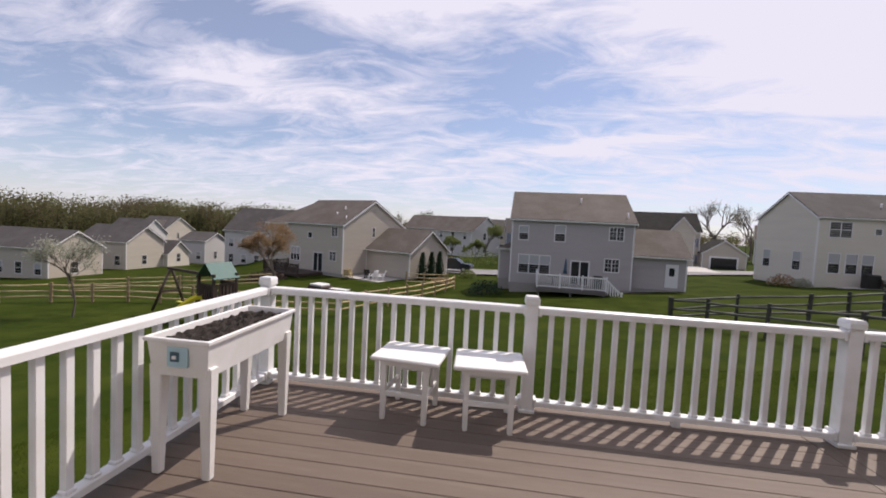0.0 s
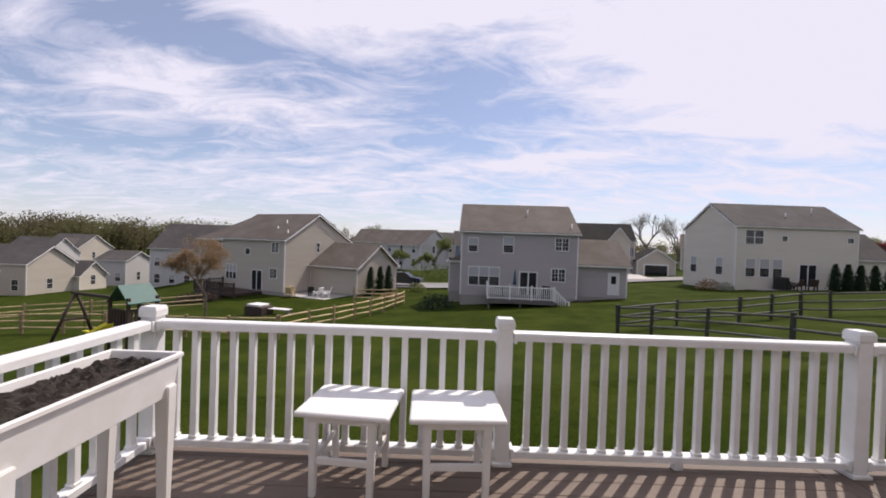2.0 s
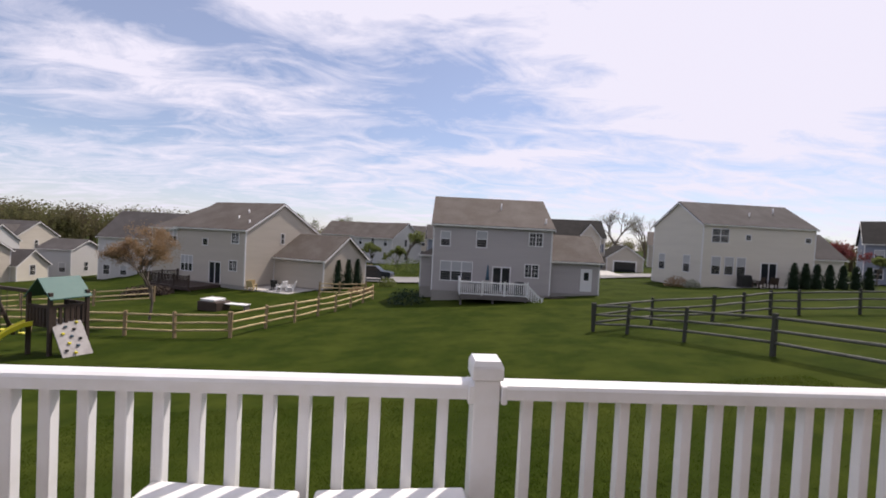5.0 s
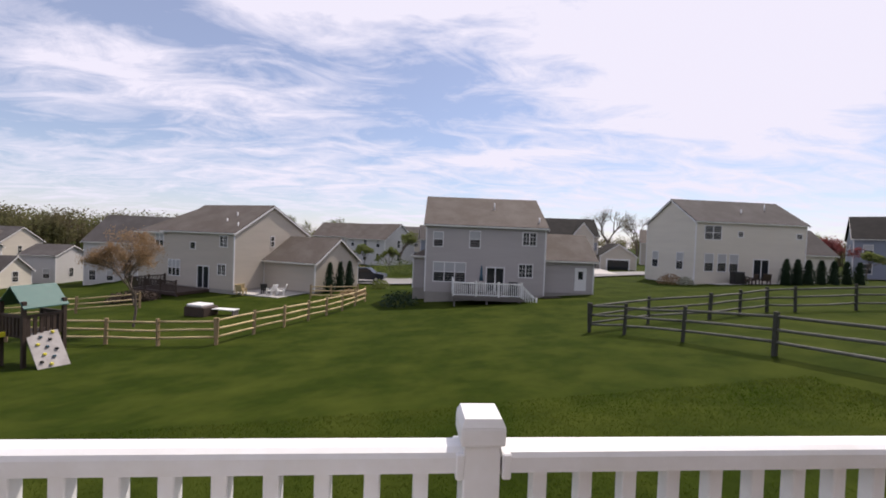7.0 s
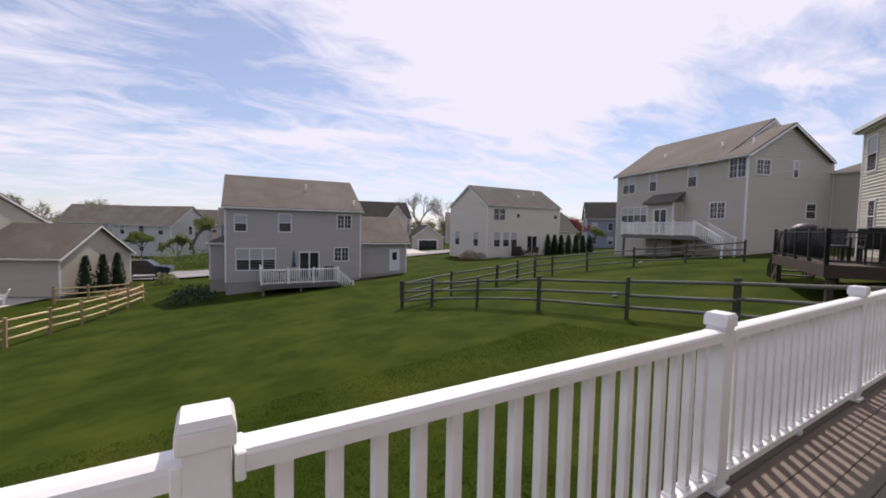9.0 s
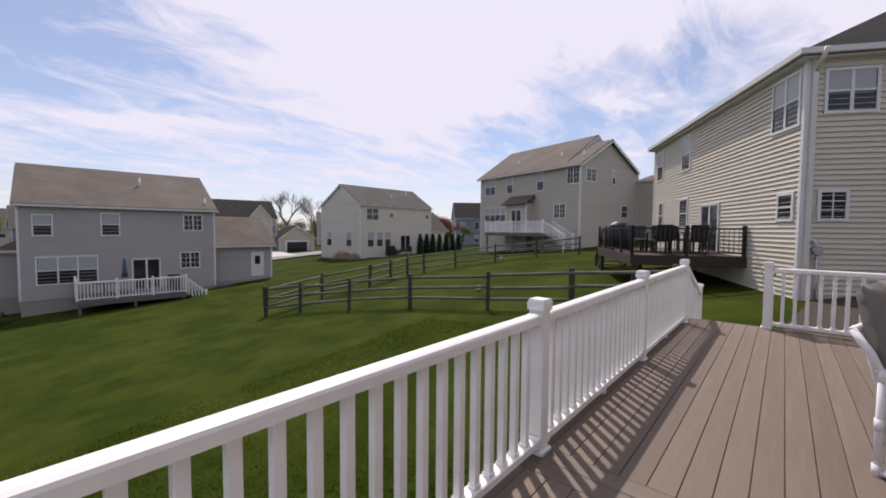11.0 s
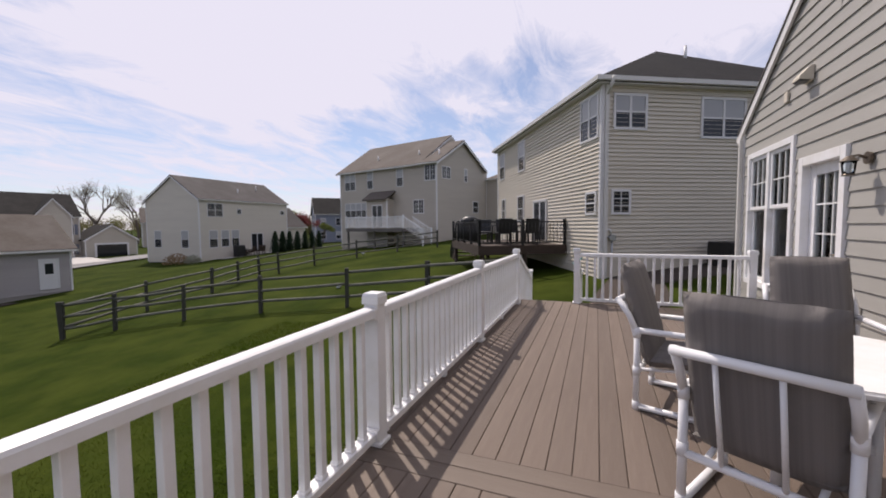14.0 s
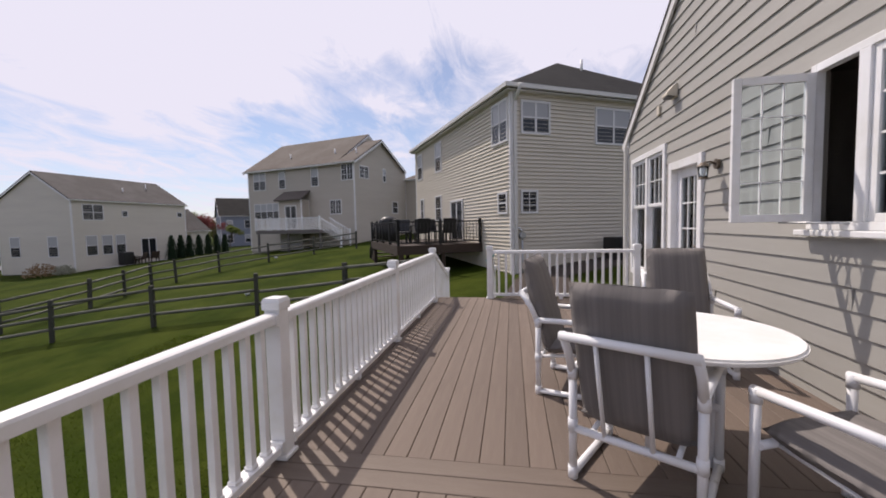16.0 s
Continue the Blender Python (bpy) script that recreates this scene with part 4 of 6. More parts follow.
        for lo, hi in (((u0 - o - 0.1, v0 - o - 0.1), (u1 + o + 0.1, v0 - o)), ((u0 - o - 0.1, v0 - o), (u0 - o, v1 + o)), ((u1 + o, v0 - o), (u1 + o + 0.1, v1 + o))):
            box((*lo, he - 0.08), (*hi, he + 0.05), bm=g)
        part("gutter", g, GUTTER, self.top)
        part("soffit", box((u0 - o + 0.01, v0 - o + 0.01, he - 0.13), (u1 + o - 0.01, v1 + o - 0.01, he - 0.104)), self.trim, self.top, "white soffit under the eaves")

    def window(self, wall, at, a0, a1, z0, z1, style="dh", cols=1, name="window"):
        """wall f: v = at, a is u; l or r: u = at, a is v."""
        w, h = a1 - a0, z1 - z0
        m = {"f": pose(a0, at, z0), "r": pose(at, a0, z0, 0, 0, 90), "l": pose(at, a1, z0, 0, 0, -90)}[wall]
        t = 0.07
        bm = bmesh.new()
        for lo, hi in (((-t, -t), (0, h + t)), ((w, -t), (w + t, h + t)), ((0, h), (w, h + t)), ((0, -t), (w, 0))):
            box((lo[0], -0.065, lo[1]), (hi[0], 0.01, hi[1]), bm=bm)
        bars = []
        for i in range(1, cols):
            x = w * i / cols
            bars.append(((x - 0.035, -0.062, 0), (x + 0.035, -0.003, h)))
        if style in ("dh", "dhw"):
            bars.append(((0, -0.058, h * 0.5 - 0.025), (w, -0.003, h * 0.5 + 0.025)))
        if style == "grid":
            for i in range(cols):
                x = w * (i + 0.5) / cols
                bars.append(((x - 0.012, -0.052, 0), (x + 0.012, -0.003, h)))
            for j in (1, 2):
                bars.append(((0, -0.051, h * j / 3 - 0.012), (w, -0.003, h * j / 3 + 0.012)))
        fr = part(name, bm, self.trim, self.top)
        fr.matrix_basis = m
        part("pane", box((0, -0.042, 0), (w, -0.004, h)), PANE_DARK, fr)
        for lo, hi in bars:
            part("window_bar", box(lo, hi), self.trim, fr)
        # half-height panel: a blind with the sky's reflection put into its grey
        if style == "dhw":
            part("blind", box((0.02, -0.047, h * 0.5), (w - 0.02, -0.0425, h)), BLIND_SKY, fr, "grey upper pane panel, blind and painted sky reflection in one")
        if style == "shut":
            for x in (-0.42, w + t + 0.02):
                part("shutter", box((x, -0.07, -0.03), (x + 0.33, -0.026, h + 0.03)), SIDING_BLUE, fr, "dark shutter")
        return fr

    def door(self, wall, at, a0, a1, z0, z1, slider=True):
        w, h = a1 - a0, z1 - z0
        m = {"f": pose(a0, at, z0), "r": pose(at, a0, z0, 0, 0, 90), "l": pose(at, a1, z0, 0, 0, -90)}[wall]
        bm = bmesh.new()
        t = 0.08
        for lo, hi in (((-t, 0), (0, h + t)), ((w, 0), (w + t, h + t)), ((0, h), (w, h + t))):
            box((lo[0], -0.07, lo[1]), (hi[0], 0.01, hi[1]), bm=bm)
        d = part("door", bm, self.trim, self.top)
        d.matrix_basis = m
        if slider:
            part("pane", box((0.04, -0.045, 0.06), (w - 0.04, -0.004, h - 0.04)), PANE_DARK, d)
            part("stile", box((w / 2 - 0.05, -0.058, 0), (w / 2 + 0.05, -0.046, h)), self.trim, d)
        else:
            part("door_panel", box((0, -0.05, 0), (w, -0.004, h)), self.trim, d)
            part("pane", box((w * 0.25, -0.058, h * 0.52), (w * 0.75, -0.051, h * 0.88)), PANE_DARK, d)

    def roof_vent(self, u, v, z, h=0.45):
        part("roof_vent", tube([(u, v, z - 0.3), (u, v, z + h)], 0.06, None, 10), TRIM, self.top)

    def white_deck(self, u0, u1, v0, v1, z, stair_u=None, mat=None, rail=1.0, dirn=1):
        """A raised deck with a railing on its open sides and steps at one end."""
        mat = mat or VINYL
        d = thing("raised_deck", "raised deck with white railing behind a house", "deck", self.top.matrix_basis.copy())
        part("platform", box((u0, v0, z - 0.28), (u1, v1 - 0.03, z)), mat if mat is DARK_WOOD else GREY_WOOD, d)
        for u in (u0 + 0.1, (u0 + u1) / 2, u1 - 0.1):
            part("support", box((u - 0.07, v0 + 0.1, z - 3.0), (u + 0.07, v0 + 0.24, z - 0.28)), GREY_WOOD, d)
        def run(a, b):
            A, B = Vector(a), Vector(b)
            L = (B - A).length
            ang = math.degrees(math.atan2(B.y - A.y, B.x - A.x))
            bm = bmesh.new()
            box((0, -0.04, rail - 0.08), (L, 0.04, rail), bm=bm)
            box((0, -0.03, 0.08), (L, 0.03, 0.14), bm=bm)
            r = part("deck_rail", bm, mat, d)
            r.matrix_basis = pose(A.x, A.y, z, 0, 0, ang)
            n = int(L / 0.14)
            b0 = None
            for i in range(1, n):
                mm = pose(L * i / n, 0, 0)
                if b0 is None:
                    b0 = part("baluster", box((-0.022, -0.02, 0.14), (0.022, 0.02, rail - 0.08)), mat, r)
                    b0.matrix_basis = mm
                else:
                    share("baluster", b0, r, mm)
            for k in range(int(L / 2.2) + 2):
                x = L * k / (int(L / 2.2) + 1)
                part("rail_post", box((x - 0.055, -0.055, 0), (x + 0.055, 0.055, rail + 0.1)), mat, r)
        run((u0, v0), (u1, v0))
        run((u0, v1 - 0.1), (u0, v0 + 0.08))
        if stair_u:
            for k in range(5):
                part("step", box((u1 + 0.27 * k, v0 + 0.05, z - 0.2 * (k + 1) - 0.05), (u1 + 0.27 * (k + 1), v0 + 1.1, z - 0.2 * (k + 1))), GREY_WOOD, d)
            for v in (v0 + 0.02, v0 + 1.1):
                part("stair_rail", prism([(u1, z + rail - 0.08), (stair_u, z + rail - 1.1), (stair_u, z + rail - 1.0), (u1, z + rail)], 0.06, None, "y", v), mat, d)
                n = int((stair_u - u1) / 0.16)
                for i in range(1, n + 1):
                    u = u1 + (stair_u - u1) * i / n
                    f = (stair_u - u1)
                    part("baluster", box((u - 0.02, v + 0.01, z - 1.0 * (u - u1) / f + 0.05), (u + 0.02, v + 0.05, z + rail - 0.04 - 1.02 * (u - u1) / f)), mat, d)
                part("stair_post", box((stair_u, v - 0.02, z - 1.6), (stair_u + 0.11, v + 0.09, z + rail - 0.95)), mat, d)
        return d


# grey house straight behind
h = House("grey_house", "two-storey grey siding house with brown roof and side garage", pose(1.05, 29.82, -2.99, 0, 0, -4.69), SIDING_GREY, ROOF_BROWN)
h.block(0, 9.4, 0, 9.1, 5.6, gable="lr", peak=8.12, pv=4.6, foundation=0.35)
h.gable_roof(0, 9.4, 0, 9.1, 5.65, 8.18, 4.6, 0.2)
h.window("f", 0, 0.60, 1.30, 3.95, 5.05, "dhw")
h.window("f", 0, 3.45, 4.22, 3.95, 5.2, "dhw")
h.window("f", 0, 7.62, 8.63, 4.27, 5.25, "grid", 2)
h.window("f", 0, 0.68, 3.15, 1.22, 2.68, "dhw", 3)
h.window("f", 0, 7.40, 8.43, 1.75, 2.73, "grid", 2)
h.door("f", 0, 4.85, 6.2, 0.5, 2.4)
h.block(9.42, 13.66, 1.0, 7.0, 3.2, gable="r", peak=5.2, pv=4.0, foundation=0.5)
h.gable_roof(9.72, 13.66, 1.0, 7.0, 3.22, 5.2, 4.0)
h.door("f", 1.0, 12.22, 13.0, 0.72, 2.5, slider=False)
h.block(-1.1, 0, 2.2, 5.0, 3.0, foundation=0.35)
h.hip_roof(-1.1, 0.2, 2.2, 5.0, 3.0, 3.6, (-0.2, 3.0), (-0.2, 4.2), 0.2)
h.roof_vent(5.6, 2.6, 7.3)
h.roof_vent(9.0, 0.6, 6.0, 0.5)
h.white_deck(2.18, 7.06, -3.0, 0, 0.49, 8.1)
GM = h.top.matrix_basis.copy()
um = thing("closed_umbrella", "closed dark patio umbrella on a stand", "umbrella", GM @ pose(4.35, -0.9, 0.49))
part("base", tube([(0, 0, 0), (0, 0, 0.08)], 0.25, None, 16), BLACK_METAL, um)
part("pole", tube([(0, 0, 0.08), (0, 0, 2.2)], 0.025, None, 8), STEEL, um)
part("canopy", tube([(0, 0, 0.95), (0, 0, 1.3), (0, 0, 1.9), (0, 0, 2.15)], 0.17, None, 10, 0.03), LABEL_DARK, um, "folded dark canopy")
for gu, gl in ((6.55, "small dark barbecue grill on a deck"),):
    gq = thing("barbecue", gl, "grill", GM @ pose(gu, -2.4, 0.49))
    part("cart", box((-0.3, -0.22, 0), (0.3, 0.22, 0.8), 0.02), BLACK_METAL, gq)
    part("lid", tube([(-0.3, 0, 0.9), (0.3, 0, 0.9)], 0.2, None, 14), BLACK_METAL, gq)
lt = thing("garden_table", "dark round patio table on a deck", "table", GM @ pose(3.4, -1.4, 0.49))
part("tabletop", tube([(0, 0, 0.70), (0, 0, 0.74)], 0.55, None, 24), BLACK_METAL, lt)
part("pedestal", tube([(0, 0, 0), (0, 0, 0.70)], 0.05, None, 10), BLACK_METAL, lt)

# tan house with gable and garage
h = House("tan_house", "two-storey tan siding house with gabled end and garage wing", pose(-16.13, 36.1, -4.19, 0, 0, -25.5), SIDING_TAN, ROOF_BROWN)
h.block(-13.2, 0, 0, 9.9, 5.5, gable="r", peak=8.28, pv=4.5, foundation=0.3)
h.gable_roof(-9.4, 0, 0, 9.9, 5.55, 8.34, 4.5, 0.2)
h.hip_roof(-13.2, -9.2, 0, 9.9, 5.32, 8.31, (-9.5, 4.45), (-9.2, 4.45), 0.2)
h.window("f", 0, -5.6, -4.95, 3.9, 4.5, "plain")
h.window("f", 0, -1.72, -0.85, 4.25, 5.2, "grid", 2)
h.window("f", 0, -1.93, -1.0, 1.65, 2.58, "grid", 2)
h.window("f", 0, -10.5, -9.4, 4.0, 5.2, "dhw", 2)
h.window("f", 0, -8.6, -7.0, 1.2, 2.7, "dhw", 3)
h.door("f", 0, -4.55, -3.1, 0.25, 2.3)
h.window("r", 0, 4.33, 4.74, 4.3, 5.3, "dh")
h.block(0.03, 6.2, 3.53, 10.7, 3.0, gable="r", peak=5.25, pv=7.1, foundation=0.25)
h.gable_roof(0.33, 6.2, 3.53, 10.7, 3.05, 5.28, 7.1)
h.roof_vent(-2.6, 2.6, 7.2)
h.roof_vent(-0.6, 0.9, 6.1)
h.roof_vent(-2.8, 1.6, 6.5)
d = h.white_deck(-9.0, -3.0, -3.2, 0, 0.2, None, DARK_WOOD)
d["label"] = "low dark wooden deck behind a house"

# cream house with long plain back wall
h = House("cream_house", "two-storey cream house with grey gable roof", pose(28.85, 36.76, -2.51, 0, 0, -0.28), SIDING_PALE, ROOF_GREY, 0.2)
h.block(0, 12.2, 0, 8.3, 6.85, gable="lr", peak=9.32, pv=3.9, foundation=0.2)
h.gable_roof(0, 12.2, 0, 8.3, 6.9, 9.4, 3.9, 0.18)
h.window("f", 0, 0.95, 2.7, 5.1, 6.45, "dh", 2)
h.window("f", 0, 4.6, 5.1, 5.45, 5.95, "plain")
h.window("f", 0, 11.1, 11.7, 5.48, 5.95, "plain")
for a in (1.06, 2.48, 3.78):
    h.window("f", 0, a, a + 0.9, 1.83, 3.58, "dhw")
h.door("f", 0, 6.45, 8.1, 1.0, 3.15)
h.window("l", 0, 5.95, 7.0, 1.83, 3.57, "dhw")
h.window("l", 0, 1.7, 2.7, 1.83, 3.57, "dhw")
h.block(12.23, 17.8, 2.0, 8.0, 4.0, gable="r", peak=6.5, pv=5.0, foundation=0.2)
h.gable_roof(12.53, 17.8, 2.0, 8.0, 4.0, 6.6, 5.0)
h.roof_vent(6.2, 1.6, 8.0)
h.roof_vent(9.6, 2.4, 8.7)

# beige house with the white deck, uphill
h = House("beige_house", "two-storey beige siding house with white raised deck", pose(30.75, 11.1, 0.51, 0, 0, -104.97), SIDING_BEIGE, ROOF_BROWN)
h.block(-12.2, 0, 0, 8.2, 6.2, base=-3, gable="r", peak=8.33, pv=3.75, foundation=-1.2)
h.gable_roof(-12.2, -1.9, 0, 9.0, 6.25, 9.25, 4.49)
h.gable_roof(-1.6, 0, 0, 7.6, 6.25, 8.42, 3.75)
part("upper_gable", lap_wall((-1.6, 0.2), (-1.6, 8.8), 6.3, 6.31, 0.15, (0.5, 9.19)), SIDING_BEIGE, h.top)
h.window("f", 0, -11.45, -10.0, 4.45, 6.05, "dhw", 2)
h.window("f", 0, -8.25, -7.55, 4.45, 6.0, "dhw")
h.window("f", 0, -4.45, -3.75, 4.45, 5.95, "dhw")
h.window("f", 0, -1.2, -0.1, 4.75, 6.0, "grid", 2)
h.window("f", 0, -11.5, -8.4, 1.8, 3.1, "dhw", 4)
h.window("f", 0, -2.5, -1.4, 2.0, 3.1, "grid", 2)
h.window("r", 0, 0.75, 1.92, 4.95, 5.9, "grid", 2)
h.window("r", 0, 5.65, 6.55, 2.1, 3.1, "dh")
h.window("r", 0, 4.2, 4.6, 4.9, 6.0, "dhw")
h.block(-7.5, -4.9, -0.9, 0, 3.3, base=-2.5, foundation=0.5)
part("porch_roof", prism([(-1.25, 3.2), (0.0, 4.0), (0.0, 4.12), (-1.25, 3.32)], 3.1, None, "x", -7.75), ROOF_BROWN, h.top)
h.door("f", -0.9, -6.7, -5.5, 0.75, 2.75)
h.block(0.03, 3.0, 8.2, 14.0, 5.4, base=-2.5, foundation=0)
h.hip_roof(0.03, 3.0, 8.2, 14.0, 5.4, 6.4, (1.5, 10), (1.5, 12.5), 0.2)
for u, v, z in ((-8.2, 1.4, 7.2), (-3.0, 1.4, 7.2), (-0.6, 1.2, 7.0)):
    h.roof_vent(u, v, z, 0.5)
h.white_deck(-8.55, -1.54, -2.5, 0, 0.70, 0.4)

# nearest neighbour with the black-railed deck
h = House("neighbour_house", "large two-storey cream siding house with dark hip roof", pose(12.96, -1.47, -1.0, 0, 0, -60.57), SIDING_SAND, ROOF_DARK, 0.125)
h.block(0, 10.4, 0, 10.9, 6.6, base=-1.2, foundation=0.3)
h.hip_roof(0, 10.4, 0, 10.9, 6.62, 9.78, (5.2, 4.8), (5.2, 6.4), 0.24)
h.window("f", 0, 0.41, 1.36, 5.28, 6.20, "dhw", 2)
h.window("f", 0, 3.29, 4.71, 5.08, 6.19, "dhw", 2)
h.window("f", 0, 0.38, 0.88, 2.76, 3.38, "grid")
h.window("l", 0, 0.17, 1.16, 5.07, 6.29, "dhw", 2)
h.window("l", 0, 6.54, 7.31, 4.98, 6.24, "dhw")
h.window("l", 0, 9.65, 10.40, 4.94, 6.20, "dhw")
h.window("l", 0, 0.25, 0.77, 2.77, 3.35, "dh")
h.door("l", 0, 4.0, 5.27, 1.72, 3.36)
h.window("l", 0, 6.64, 7.41, 2.62, 3.73, "dh")
h.window("l", 0, 9.50, 10.0, 2.6, 3.75, "dh")
h.roof_vent(5.6, 3.6, 9.1, 0.4)
part("downspout", box((0.06, -0.13, 0.2), (0.16, -0.03, 6.5), 0.01), GUTTER, h.top, "white corner downspout")
part("downspout_head", tube([(0.11, -0.45, 6.62), (0.11, -0.3, 6.4), (0.11, -0.08, 6.2)], 0.05, None, 8), GUTTER, h.top)
part("wall_meter", tube([(0.32, -0.02, 2.0), (0.32, -0.16, 2.0)], 0.10, None, 16), STEEL, h.top, "round grey utility meter")
part("meter_pipe", tube([(0.32, -0.1, 0.3), (0.32, -0.1, 1.95)], 0.03, None, 8), STEEL, h.top)
part("meter_arm", tube([(0.05, -0.06, 2.22), (0.25, -0.08, 2.25), (0.32, -0.1, 2.08)], 0.035, None, 8), TRIM, h.top)
HM = h.top.matrix_basis.copy()
ac = thing("air_conditioner", "dark grey outdoor air conditioner beside a house", "air conditioner", HM @ pose(3.85, -0.75, 0))
gz = (HM @ Vector((3.85, -0.75, 0))).z
part("pad", box((-0.65, -0.5, 0.35), (0.65, 0.5, 1.0)), STUCCO, ac)
part("casing", box((-0.55, -0.42, 1.0), (0.55, 0.42, 1.86), 0.03), BLACK_METAL, ac)
for k in range(10):
    part("louvre", box((-0.54, -0.435, 1.06 + 0.075 * k), (0.54, -0.421, 1.10 + 0.075 * k)), RUBBER, ac)

# the neighbour's deck
nd = thing("neighbour_deck", "raised wooden deck with thin black metal railing", "deck", HM)
DU, DV0, DV1, DZ = -3.25, 2.14, 7.6, 1.69
part("platform", box((DU, DV0, DZ - 0.32), (-0.03, DV1, DZ)), DARK_WOOD, nd)
for u in (DU + 0.1, -1.6):
    for v in (DV0 + 0.1, DV1 - 0.2):
        part("support", box((u, v, -0.6), (u + 0.14, v + 0.14, DZ - 0.32)), DARK_WOOD, nd)


def black_rail(a, b, solid=False):
    A, B = Vector((*a, DZ)), Vector((*b, DZ))
    L = (B - A).length
    bm = bmesh.new()
    box((0, -0.025, 0.80), (L, 0.025, 0.85), bm=bm)
    box((0, -0.02, 0.08), (L, 0.02, 0.12), bm=bm)
    r = part("metal_rail", bm, BLACK_METAL, nd)
    r.matrix_basis = pose(*A, 0, 0, math.degrees(math.atan2(B.y - A.y, B.x - A.x)))
    n = int(L / 0.13)
    b0 = None
    for i in range(1, n):
        if b0 is None:
            b0 = part("baluster", tube([(0, 0, 0.12), (0, 0, 0.80)], 0.009, None, 6), BLACK_METAL, r)
            b0.matrix_basis = pose(L * i / n, 0, 0)
        else:
            share("baluster", b0, r, pose(L * i / n, 0, 0))
    for k in range(int(L / 1.7) + 2):
        x = L * k / (int(L / 1.7) + 1)
        part("rail_post", box((x - 0.045, -0.045, 0), (x + 0.045, 0.045, 0.92)), BLACK_METAL, r)


black_rail((DU + 0.05, DV0 + 0.05), (-0.1, DV0 + 0.05))
black_rail((DU + 0.05, DV1 - 0.05), (DU + 0.05, DV0 + 0.05))
for k in range(7):
    part("step", box((DU + 0.2, DV1 + 0.27 * k, DZ - 0.2 * (k + 1) - 0.05), (DU + 1.3, DV1 + 0.27 * (k + 1), DZ - 0.2 * (k + 1))), DARK_WOOD, nd)
for u in (DU + 0.2, DU + 1.3):
    part("stringer", prism([(DV1, DZ - 0.05), (DV1 + 1.9, DZ - 1.45), (DV1 + 1.9, DZ - 1.7), (DV1, DZ - 0.35)], 0.05, None, "x", u), DARK_WOOD, nd)
    part("stair_rail", prism([(DV1, DZ + 0.80), (DV1 + 1.9, DZ - 0.6), (DV1 + 1.9, DZ - 0.52), (DV1, DZ + 0.88)], 0.05, None, "x", u), BLACK_METAL, nd)
    for i in range(1, 6):
        v = DV1 + 1.9 * i / 5
        part("stair_post", box((u, v - 0.03, DZ - 0.2 - 1.4 * i / 5), (u + 0.05, v + 0.03, DZ + 0.84 - 1.4 * i / 5)), BLACK_METAL, nd)


def black_chair(m):
    c = thing("outdoor_chair", "black metal chair on a raised deck", "chair", m, "black deck chairs")
    part("seat", box((-0.25, -0.25, 0.40), (0.25, 0.25, 0.46), 0.02), BLACK_METAL, c)
    b = part("backrest", box((-0.25, -0.03, 0), (0.25, 0.03, 0.52), 0.02), BLACK_METAL, c)
    b.matrix_basis = pose(0, -0.24, 0.44, 10)
    for x in (-0.22, 0.22):
        for y in (-0.22, 0.22):
            part("leg", box((x - 0.02, y - 0.02, 0), (x + 0.02, y + 0.02, 0.40)), BLACK_METAL, c)
        part("armrest", box((x - 0.025, -0.25, 0.62), (x + 0.025, 0.2, 0.65)), BLACK_METAL, c)
    return c


bc = black_chair(HM @ pose(-2.1, 3.0, DZ, 0, 0, 0))
for u, v, a in ((-1.1, 3.0, 0), (-1.6, 4.6, 180), (-0.7, 3.8, 90), (-2.6, 3.9, -90), (-2.3, 5.2, 150), (-0.9, 5.0, 200)):
    copy_thing(bc, HM @ pose(u, v, DZ, 0, 0, a))
dt = thing("outdoor_table", "dark patio table on a raised deck", "table", HM @ pose(-1.6, 3.8, DZ))
part("tabletop", box((-0.7, -0.45, 0.68), (0.7, 0.45, 0.72), 0.015), BLACK_METAL, dt)
for x in (-0.6, 0.6):
    for y in (-0.38, 0.38):
        part("leg", box((x - 0.025, y - 0.025, 0), (x + 0.025, y + 0.025, 0.68)), BLACK_METAL, dt)
gr = thing("covered_grill", "barbecue grill under a dark cover on a deck", "grill", HM @ pose(-2.6, 6.6, DZ))
bm = box((-0.45, -0.3, 0), (0.45, 0.3, 0.85), 0.06)
part("cover", bm, BLACK_METAL, gr)
bm = bmesh.new()
bmesh.ops.create_uvsphere(bm, u_segments=20, v_segments=12, radius=0.45, matrix=Matrix.Translation((0, 0, 0.85)) @ Matrix.Diagonal((1, 0.7, 0.65, 1)))
part("lid", bm, BLACK_METAL, gr)


